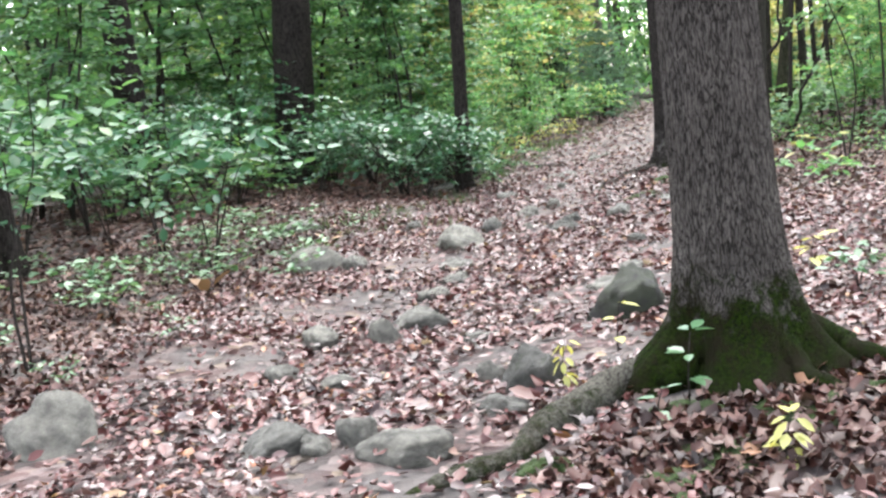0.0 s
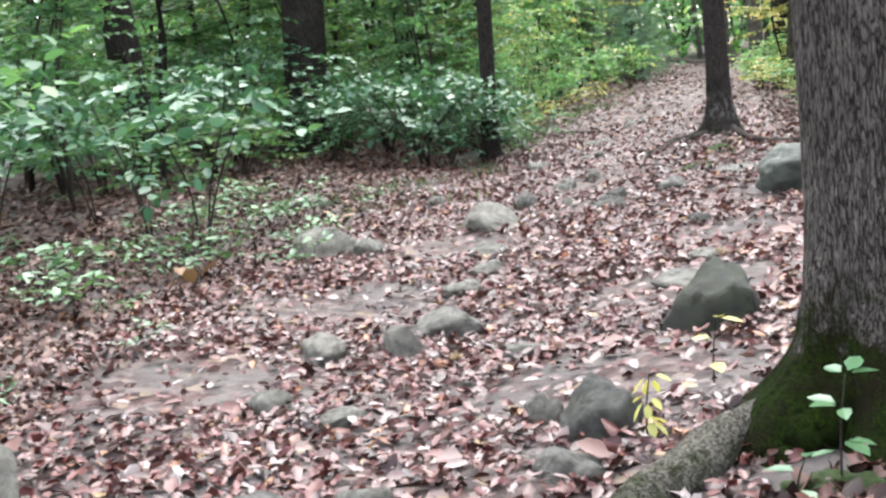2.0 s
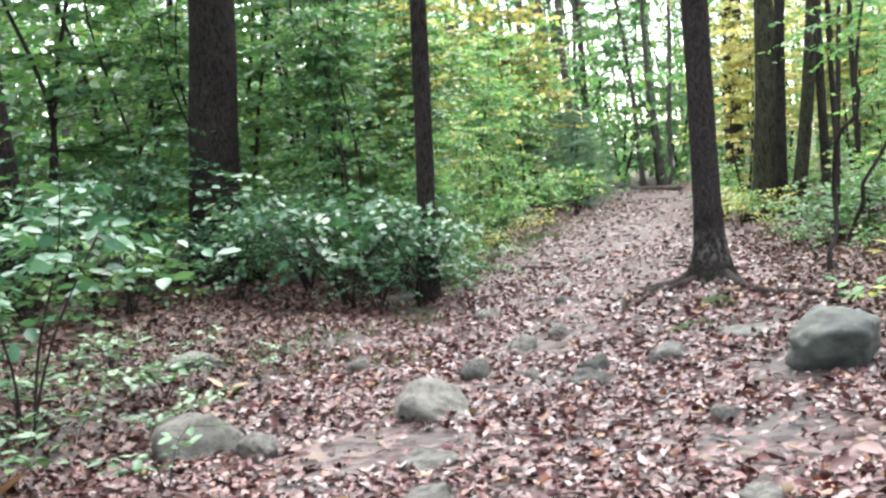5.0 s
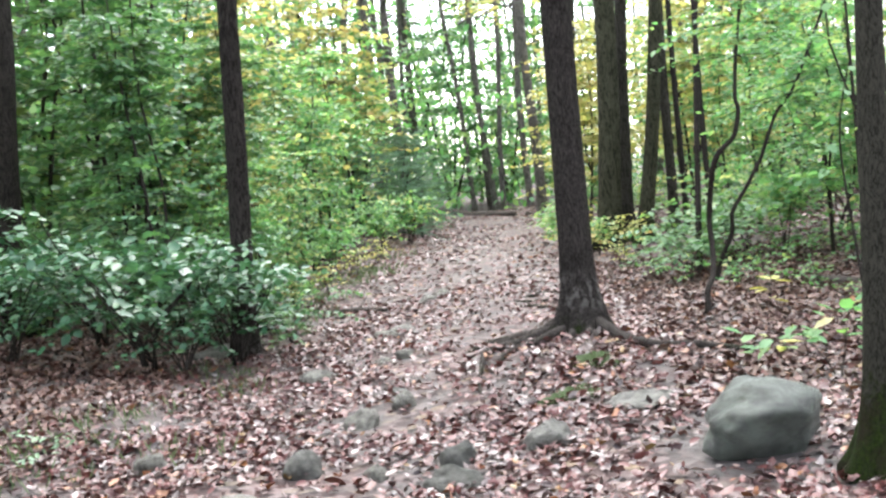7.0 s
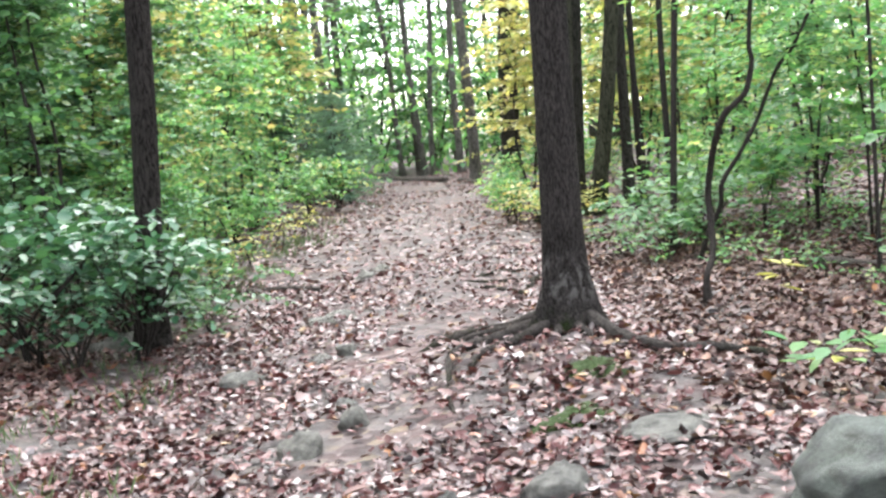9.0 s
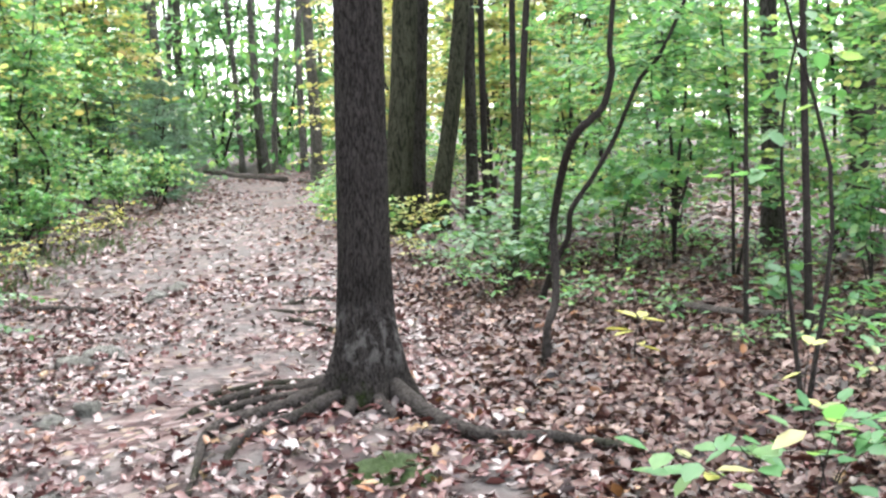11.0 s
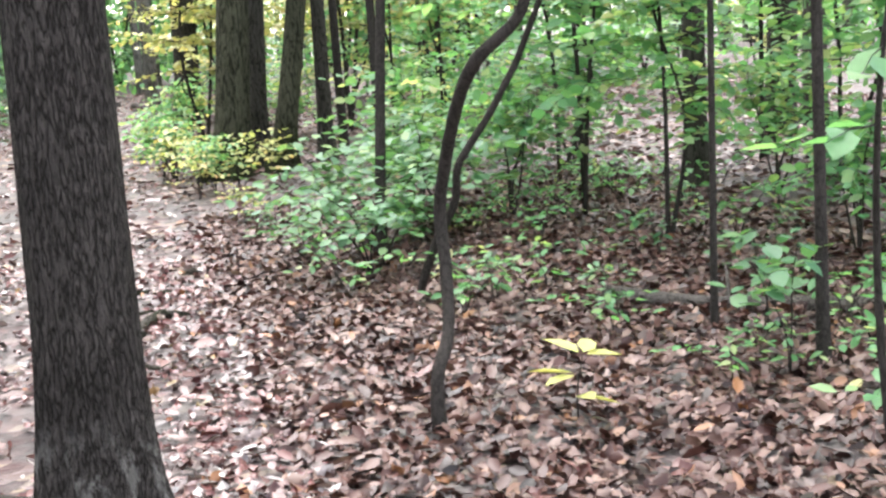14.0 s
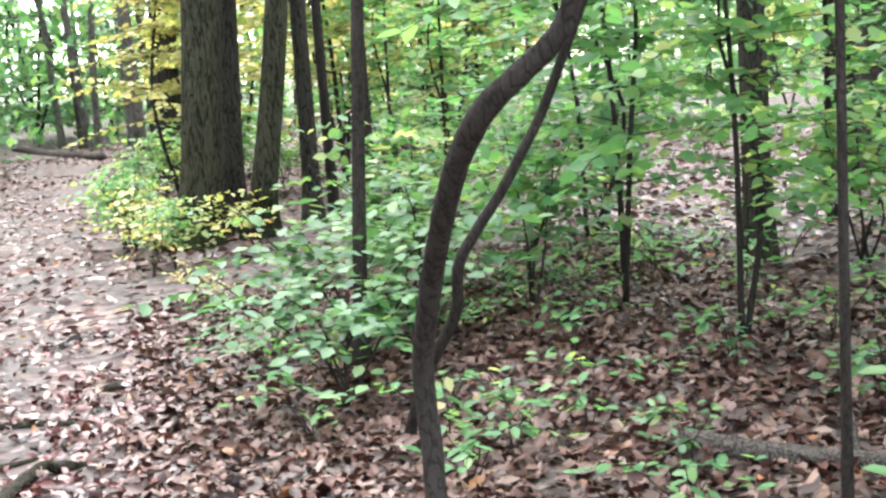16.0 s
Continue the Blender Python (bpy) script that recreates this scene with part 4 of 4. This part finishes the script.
placed(young_b, [(-0.4, 22.5, 100, 1.0), (-5.4, 23.0, 20, 1.7), (-2.4, 25.5, 140, 1.6), (-8.4, 25.0, 70, 1.8), (-5.2, 29.0, 200, 1.8), (-10.5, 20.5, 300, 1.6), (-7.6, 15.5, 250, 1.3), (-7.2, 21.0, 45, 1.6), (-9.4, 17.2, 120, 1.5), (-4.4, 26.5, 10, 1.9), (-7.4, 29.5, 130, 2.0), (-1.6, 28.6, 250, 1.7), (-0.9, 24.6, 200, 1.35), (9.6, 50.0, 20, 1.8), (12.4, 52.0, 110, 1.8), (10.6, 55.0, 200, 2.0), (14.0, 49.0, 300, 1.7), (-3.4, 22.6, 200, 1.1), (-6.2, 18.4, 10, 1.1)] + spots(9, (-12, 6), (22, 48), (1.0, 1.5), 3.8, -1, 7) + spots(4, (9, 24), (24, 50), (1.0, 1.4), 4.2, 1, 8))
placed(young_c, [(7.3, 17.5, 140, 0.75), (7.9, 15.2, 300, 0.7), (7.4, 18.6, 0, 0.9), (8.2, 16.4, 120, 0.85), (9.0, 14.6, 200, 0.9), (9.9, 17.6, 20, 1.0), (8.6, 20.6, 90, 0.9), (8.7, 23.0, 170, 0.8), (10.9, 15.4, 250, 1.0), (11.0, 19.4, 80, 1.0)] + spots(10, (9, 20), (14, 40), (0.9, 1.3), 3.6, 1, 9))
placed(young_d, [(7.4, 27.5, 0, 0.9), (9.0, 31.0, 90, 1.1), (11.2, 36.0, 180, 1.2), (4.4, 38.0, 270, 1.1), (2.6, 35.0, 30, 1.0), (1.4, 27.5, 120, 1.2), (0.5, 22.8, 40, 0.8), (9.4, 27.0, 200, 1.2), (3.4, 35.5, 10, 1.6), (12.5, 30.0, 60, 1.3)] + spots(9, (2, 22), (26, 50), (0.9, 1.5), 3.6, 0, 10))

pine = bush("young_pine", 51, 2.6, 1.2, 1, 0.10, 115, PINE, "small blue-green conifer at the trail's bend", "tree", 0.05, 0.15, 0.8, THIN_BARK, 0.03, 0.22, 0.1, 0.7, 0.3)
placed(pine, [(4.9, 33.0, 0, 1.1), (5.4, 36.2, 90, 1.4), (4.2, 34.6, 200, 1.2), (5.9, 39.4, 10, 1.4)])

# ---- small ground plants ----
seed_a = bush("seedling", 61, 0.30, 0.32, 3, 0.075, 4, TEAL, "low seedling with pale green leaves", "plant", 0.4, 0.3, 0.25, THIN_BARK, 0.004, 0.6, 0.8, 0.7)
seed_c = bush("seedling", 63, 0.34, 0.32, 3, 0.075, 4, GREEN, "low green seedling among fallen leaves", "plant", 0.4, 0.3, 0.25, THIN_BARK, 0.004, 0.6, 0.8, 0.7)
placed(seed_c, [(x, y, x * 50, 0.6 + 0.5 * abs(math.sin(7 * x))) for x, y in np.random.default_rng(10).uniform((4.9, 15.6), (8.8, 20.5), (18, 2)).tolist()])
seed_b = bush("seedling", 62, 0.38, 0.32, 3, 0.075, 4, LIME, "low yellow-green seedling among fallen leaves", "plant", 0.4, 0.3, 0.25, THIN_BARK, 0.004, 0.6, 0.8, 0.7)
placed(seed_a, [(-1.5, 12.4, 0, 0.9), (-1.8, 12.0, 60, 1.0), (-2.1, 11.6, 100, 1.1), (-1.3, 11.6, 160, 0.8), (-1.9, 10.9, 200, 1.0), (-2.4, 12.6, 260, 1.0), (-1.5, 13.6, 310, 0.9), (-0.9, 12.9, 20, 0.8), (-2.3, 9.6, 90, 1.0), (-2.6, 9.0, 150, 1.0), (-2.1, 8.3, 220, 0.7), (-2.9, 7.4, 330, 0.9), (-1.8, 7.6, 10, 0.6), (-2.3, 6.6, 70, 0.7)] + [(x, y, x * 70, 0.75 + 0.4 * abs(math.sin(9 * x))) for x, y in np.random.default_rng(8).uniform((-3.0, 9.0), (-1.0, 13.8), (13, 2)).tolist()] + spots(26, (-7, -0.5), (6, 24), (0.7, 1.2), 2.2, -1, 11))
placed(seed_b, [(5.6, 15.9, 0, 0.9), (5.2, 16.6, 90, 1.0), (5.9, 16.9, 200, 1.0), (5.0, 17.6, 300, 0.9), (5.4, 18.3, 30, 1.1), (6.6, 15.4, 100, 1.0)] + [(x, y, x * 70, 0.6 + 0.5 * abs(math.sin(9 * x))) for x, y in np.random.default_rng(9).uniform((5.3, 15.0), (8.6, 19.8), (18, 2)).tolist()] + spots(40, (4.4, 12), (12, 28), (0.7, 1.3), 2.6, 1, 12))


def tuft(seed, n, spread, tall, material, name, label):
    rng = np.random.default_rng(seed)
    a = rng.uniform(0, 2 * np.pi, n)
    r = spread * np.sqrt(rng.uniform(0, 1, n))
    at = np.stack([r * np.cos(a), r * np.sin(a), np.zeros(n)], 1)
    b = rng.uniform(0, 2 * np.pi, n)
    along = np.stack([0.6 * np.cos(b), 0.6 * np.sin(b), np.ones(n)], 1)
    v, f = leaves_mesh(at, along, np.stack([np.cos(b), np.sin(b), -0.2 * np.ones(n)], 1), rng.uniform(0.5, 1, n) * tall, width=0.16)
    return tagged(mesh_object(name, v, f, material), label, "plant", kind="stuff")


grass = tuft(71, 40, 0.32, 0.11, GRASS, "grass_tuft", "thin pale grass tuft at the trail's edge")
placed(grass, [(-0.9, 12.6, 0, 1), (-0.6, 13.4, 50, 1), (0.0, 16.2, 100, 1), (0.3, 15.7, 200, 0.9), (0.5, 17.6, 20, 1.2), (1.0, 18.9, 60, 1.2), (1.3, 20.0, 90, 1.3), (1.7, 21.3, 130, 1.3), (2.1, 22.6, 180, 1.3), (2.6, 24.0, 10, 1.4), (-0.4, 14.2, 80, 1.0), (3.0, 25.2, 33, 1.3), (0.8, 19.4, 66, 1.3), (1.5, 22.2, 77, 1.3), (1.45, 21.0, 15, 1.5), (1.9, 22.4, 115, 1.6), (2.5, 24.4, 215, 1.6), (2.95, 25.8, 300, 1.7), (3.5, 27.6, 40, 1.7), (-0.2, 12.9, 12, 1.2), (-0.8, 13.9, 99, 1.3), (-1.2, 13.2, 140, 1.3), (0.2, 14.9, 190, 1.2), (2.0, 23.6, 5, 1.4)])


def few_leaves(name, x, y, tall, leaf, n, material, label, seed, fall=(-0.35, 0.25)):
    """A single thin stalk with a whorl of large leaves."""
    rng = np.random.default_rng(seed)
    root = empty(name, x, y, float(height_at(x, y)), label, "plant")
    line = bezier([(0, 0, -0.03), (0.01, 0.01, tall * 0.5), (0.03, 0.0, tall)], 8)
    v, f = tube(line, np.linspace(0.005, 0.002, 8), 5)
    mesh_object("stalk", v, f, THIN_BARK, root)
    for k in range(n):
        b = 2.4 * k + rng.uniform(-0.3, 0.3)
        p = line[7 - (k % 3) * 2][None]
        along = np.array([(math.cos(b), math.sin(b), rng.uniform(*fall))])
        v, f = leaves_mesh(p + along * 0.02, along, np.array([(*rng.normal(0, 0.2, 2), 1)]), np.array([leaf * rng.uniform(0.75, 1.1)]), width=1.05)
        mesh_object("leaf", v, f, material, root)
    return root


few_leaves("yellow_seedling", 0.49, 5.45, 0.26, 0.075, 12, YELLOW, "small seedling with drooping yellow leaves beside a stone", 1, (-1.8, -0.4))
few_leaves("yellow_seedling", 1.14, 4.08, 0.20, 0.085, 15, YELLOW, "small seedling with bright yellow leaves at the oak's foot", 2, (-1.3, 0.3))
few_leaves("yellow_seedling", 0.83, 5.9, 0.30, 0.11, 4, YELLOW, "small seedling with a few yellow leaves", 3)
few_leaves("yellow_seedling", 2.44, 7.75, 0.22, 0.14, 7, YELLOW, "low plant with yellow-green leaves behind the oak", 8)
gold_plant = bush("yellow_seedling", 86, 0.7, 0.5, 4, 0.08, 6, GOLD, "low plant with golden yellow leaves at the trunks' foot", "plant", 0.3, 0.2, 0.3, THIN_BARK, 0.006, 0.6, 0.8, 0.6, 1.2)
placed(gold_plant, [(1.7, 21.6, 10, 0.8), (2.3, 23.4, 70, 0.9), (3.0, 26.0, 160, 1.0), (1.1, 19.9, 220, 0.7), (5.85, 23.0, 0, 1.0), (6.2, 22.7, 90, 1.1), (5.6, 22.2, 200, 0.8), (6.7, 22.9, 300, 0.9), (5.9, 24.0, 40, 1.2), (6.3, 25.6, 130, 1.2), (5.5, 20.6, 250, 0.6)])
few_leaves("green_seedling", 0.95, 4.78, 0.34, 0.10, 8, TEAL, "small green seedling growing at the oak's mossy foot", 4)
few_leaves("green_seedling", 0.80, 4.72, 0.14, 0.10, 4, TEAL, "small green seedling growing at the oak's root", 5)
few_leaves("yellow_seedling", 4.70, 14.93, 0.26, 0.17, 7, YELLOW, "low plant with large pale yellow leaves beside the sapling", 6)
pole_sapling = bush("leafy_sapling", 87, 3.4, 0.9, 2, 0.12, 7, LIME, "thin forked sapling with a few yellow-green leaves", "tree", 0.5, 0.2, 0.3, THIN_BARK, 0.014, 0.6, 0.25, 0.32, 1.2)
placed(pole_sapling, [(4.75, 13.5, 30, 1.0)])
few_leaves("yellow_seedling", 4.62, 13.35, 0.4, 0.11, 4, YELLOW, "thin stalk with a few broad yellow leaves", 7)
spray_plant = bush("green_seedling", 81, 0.48, 0.55, 3, 0.13, 4, LIME, "low plant with broad light green leaves near the boulder", "plant", 0.6, 0.2, 0.2, THIN_BARK, 0.005, 0.6, 0.9, 0.6, 1.3)
placed(spray_plant, [(3.80, 12.35, 0, 1.0), (4.05, 12.0, 120, 0.9), (4.2, 12.7, 220, 0.8)])
low_a = bush("green_seedling", 82, 0.36, 0.5, 4, 0.11, 4, TEAL, "low plant with broad pale green leaves beside the trail", "plant", 0.5, 0.2, 0.2, THIN_BARK, 0.005, 0.6, 0.9, 0.6, 1.2)
placed(low_a, [(-1.95, 9.8, 0, 0.9), (-2.3, 11.2, 100, 1.0), (-1.55, 11.9, 200, 0.9), (-2.5, 8.6, 300, 0.9), (-2.9, 9.2, 30, 1.1), (-2.1, 12.8, 90, 1.0), (2.45, 6.9, 40, 0.8)])


arching = bush("leafy_sapling", 84, 1.9, 1.3, 3, 0.15, 8, DEEP, "open sapling with large dark green leaves on arching twigs", "plant", 0.4, 0.35, 0.45, THIN_BARK, 0.012, 0.5, 0.7, 0.75, 1.15)
placed(arching, [(-2.15, 10.8, 0, 0.9), (-2.75, 11.6, 140, 0.9), (-3.9, 9.5, 100, 0.9), (-3.7, 13.2, 250, 0.8), (-4.4, 12.2, 20, 1.0), (-4.4, 10.6, 310, 1.1)])
bright = bush("leafy_sapling", 85, 2.6, 1.1, 2, 0.14, 12, GREEN, "slender sapling with large bright green leaves", "plant", 0.5, 0.25, 0.3, THIN_BARK, 0.014, 0.5, 0.5, 0.7, 1.2)
placed(bright, [(-2.55, 6.9, 0, 0.85)])
near_plant = bush("green_seedling", 83, 0.85, 0.5, 2, 0.12, 5, GREEN, "upright plant with broad dark green leaves", "plant", 0.6, 0.2, 0.35, THIN_BARK, 0.006, 0.6, 0.5, 0.55, 1.3)
placed(near_plant, [(5.78, 14.95, 0, 0.9), (6.2, 15.5, 120, 0.8)])
few_leaves("tan_leaf", -1.95, 9.5, 0.06, 0.20, 3, TAN, "large tan leaf caught among seedlings", 21, (0.1, 1.2))
few_leaves("tan_leaf", -1.2, 12.1, 0.05, 0.16, 3, TAN, "large orange-tan leaf lying by a stone", 22, (0.0, 0.8))
few_leaves("tan_leaf", -1.55, 4.55, 0.03, 0.13, 2, TAN, "large tan leaf lying on the litter", 23, (0.0, 0.3))


def moss_patch(x, y, r, seed):
    """A low uneven cushion of moss on the ground, with a ragged edge."""
    rng = np.random.default_rng(seed)
    n, m = 44, 16
    z0 = float(height_at(x, y))
    v = [(0, 0, 0.035)]
    for i in range(1, m):
        for k in range(n):
            a = 2 * np.pi * k / n
            q = r * i / (m - 1) * (1 + 0.25 * math.sin(3 * a + seed) + 0.14 * math.sin(7 * a + 2 * seed) + 0.08 * math.sin(13 * a))
            px, py = q * math.cos(a), q * 0.75 * math.sin(a)
            lump = 0.018 * noise.noise(Vector((9 * (x + px), 9 * (y + py), seed))) + 0.012 * noise.noise(Vector((26 * (x + px), 26 * (y + py), seed)))
            lift = 0.04 * (1 - (i / (m - 1)) ** 2) + lump + rng.normal(0, 0.003) - (0.03 if i == m - 1 else 0)
            v.append((px, py, float(height_at(x + px, y + py)) - z0 + lift))
    f = [(0, 1 + k, 1 + (k + 1) % n) for k in range(n)]
    f += [(1 + (i - 1) * n + k, 1 + i * n + k, 1 + i * n + (k + 1) % n, 1 + (i - 1) * n + (k + 1) % n) for i in range(1, m - 1) for k in range(n)]
    ob = mesh_object("moss_cushion", np.array(v), f, MOSS)
    ob.matrix_basis = pose(x, y, z0)
    tagged(ob, "dark green moss cushion among fallen leaves", "moss")


moss_patch(0.78, 4.12, 0.24, 1)
moss_patch(0.98, 4.3, 0.2, 2)
moss_patch(0.30, 4.45, 0.12, 3)
moss_patch(2.25, 12.75, 0.22, 4)
moss_patch(2.62, 13.35, 0.2, 5)


def heaped_leaves(x, y, r, n, seed):
    """Large curled leaves heaped on the ground by the oak."""
    rng = np.random.default_rng(seed)
    a, q = rng.uniform(0, 2 * np.pi, n), r * np.sqrt(rng.uniform(0, 1, n))
    px, py = x + q * np.cos(a), y + 0.8 * q * np.sin(a)
    at = np.stack([px, py, height_at(px, py) + rng.uniform(0.01, 0.09, n) * np.clip(1.2 - q / r, 0.2, 1)], 1)
    v, f = leaves_mesh(at, rng.normal(0, 1, (n, 3)) * (1, 1, 0.35), rng.normal(0, 0.55, (n, 3)) + (0, 0, 1), rng.uniform(0.06, 0.13, n), True)
    tagged(mesh_object("leaf_heap", v, f, DAMP), "heap of dark curled fallen leaves at the oak's foot", "leaves", kind="stuff")


moss_patch(1.35, 4.55, 0.24, 6)
moss_patch(1.75, 4.62, 0.22, 7)
moss_patch(0.95, 4.75, 0.18, 8)
heaped_leaves(1.25, 4.35, 0.75, 600, 31)
heaped_leaves(0.75, 4.35, 0.5, 300, 32)
heaped_leaves(1.75, 4.6, 0.5, 300, 33)

# ---- far woods ----
def far_woods():
    rng = np.random.default_rng(91)
    pieces, at = [], []
    for k in range(370):
        a = rng.uniform(-0.75, 1.3) if k < 250 else rng.uniform(0, 2 * np.pi)
        r = rng.uniform(33, 78)
        x, y = 2 + r * math.sin(a), 8 + r * math.cos(a)
        d = x - float(trail_x(min(y, 44)))
        if y > 0 and abs(d) < 3 and y < 46:
            continue
        h = rng.uniform(11, 18)
        z = float(height_at(x, y))
        opening = abs(math.atan2(x - 1.0, y - 6.0) - 0.235) < 0.065
        if opening and rng.uniform(0, 1) < 0.1:
            continue
        r0 = rng.uniform(0.07, 0.15) if opening else rng.uniform(0.09, 0.2)
        pieces.append(tube([(x, y, z - 0.2), (x + rng.normal(0, 0.25), y, z + h * 0.5), (x + rng.normal(0, 0.6), y, z + h)], (r0, r0 * 0.7, 0.04), 7))
        m = 130 if a < 0.12 else 85
        top = (0.9 if k % 2 else 0.5) * h if opening else h
        zz = z + np.where(rng.uniform(0, 1, m) < 0.5, rng.uniform(0.0, 0.35, m), rng.uniform(0.2, 1, m)) * top
        at.append(np.stack([x + rng.normal(0, 2.6 if not opening else 1.2, m), y + rng.normal(0, 2.2, m), zz], 1))
    v, f = joined(pieces)
    # the haze over these trunks is put into their pale bark colour
    tagged(mesh_object("far_trunks", v, f, HAZED_BARK), "distant trunks deep in the woods, their bark paled for haze", "woods", kind="stuff")
    at = np.concatenate(at)
    reps = 5
    at = np.repeat(at, reps, 0) + rng.normal(0, 0.35, (len(at) * reps, 3))
    n = len(at)
    half = (rng.uniform(0, 1, n) < 0.6) & (at[:, 0] < 5)
    v, f = leaves_mesh(at, rng.normal(0, 1, (n, 3)) + (0, 0, -0.3), rng.normal(0, 0.6, (n, 3)) + (0, 0, 1), rng.uniform(0.2, 0.4, n) * np.where(at[:, 0] < 1, 1.3, 1.0), plain=True)
    v = v.reshape(n, 4, 3)
    for name, pick, material, label in (("far_foliage", half, GREEN, "distant green leaves filling the woods"), ("far_foliage", ~half, LIME, "distant yellow-green leaves filling the woods")):
        q = v[pick].reshape(-1, 3)
        tagged(mesh_object(name, q, np.arange(len(q)).reshape(-1, 4)[:, ::-1], material), label, "woods", kind="stuff")


far_woods()


# ---- single fallen leaves that lie on top ----
def top_leaves():
    rng = np.random.default_rng(77)
    shapes = []
    for k in range(8):
        up = np.array([(*rng.normal(0, 0.25, 2), 1)])
        v, f = leaves_mesh(np.zeros((1, 3)), np.array([(1.0, 0, 0)]), up, np.array([1.0]), k % 3 != 2, 1.3)
        v[:, 2] += 0.22 * rng.uniform(0.3, 1) * v[:, 1] ** 2 / 0.2
        me = bpy.data.meshes.new("leaf")
        me.from_pydata(v.tolist(), [], f.tolist())
        me.materials.append(TOP_LEAF)
        me.shade_smooth()
        shapes.append(me)
    for k in range(280):
        y = rng.uniform(3.4, 17.5)
        x = float(trail_x(y)) + rng.uniform(-2.2, 2.6) + (1.2 if y > 12 else 0)
        ob = new("leaf", shapes[k % 8])
        ob.parent = top_litter
        s = rng.uniform(0.08, 0.14)
        ob.matrix_basis = pose(x, y, float(height_at(x, y)) + 0.04, rng.normal(0, 14), rng.normal(0, 14), rng.uniform(0, 360)) @ Matrix.Scale(s, 4)


top_leaves()
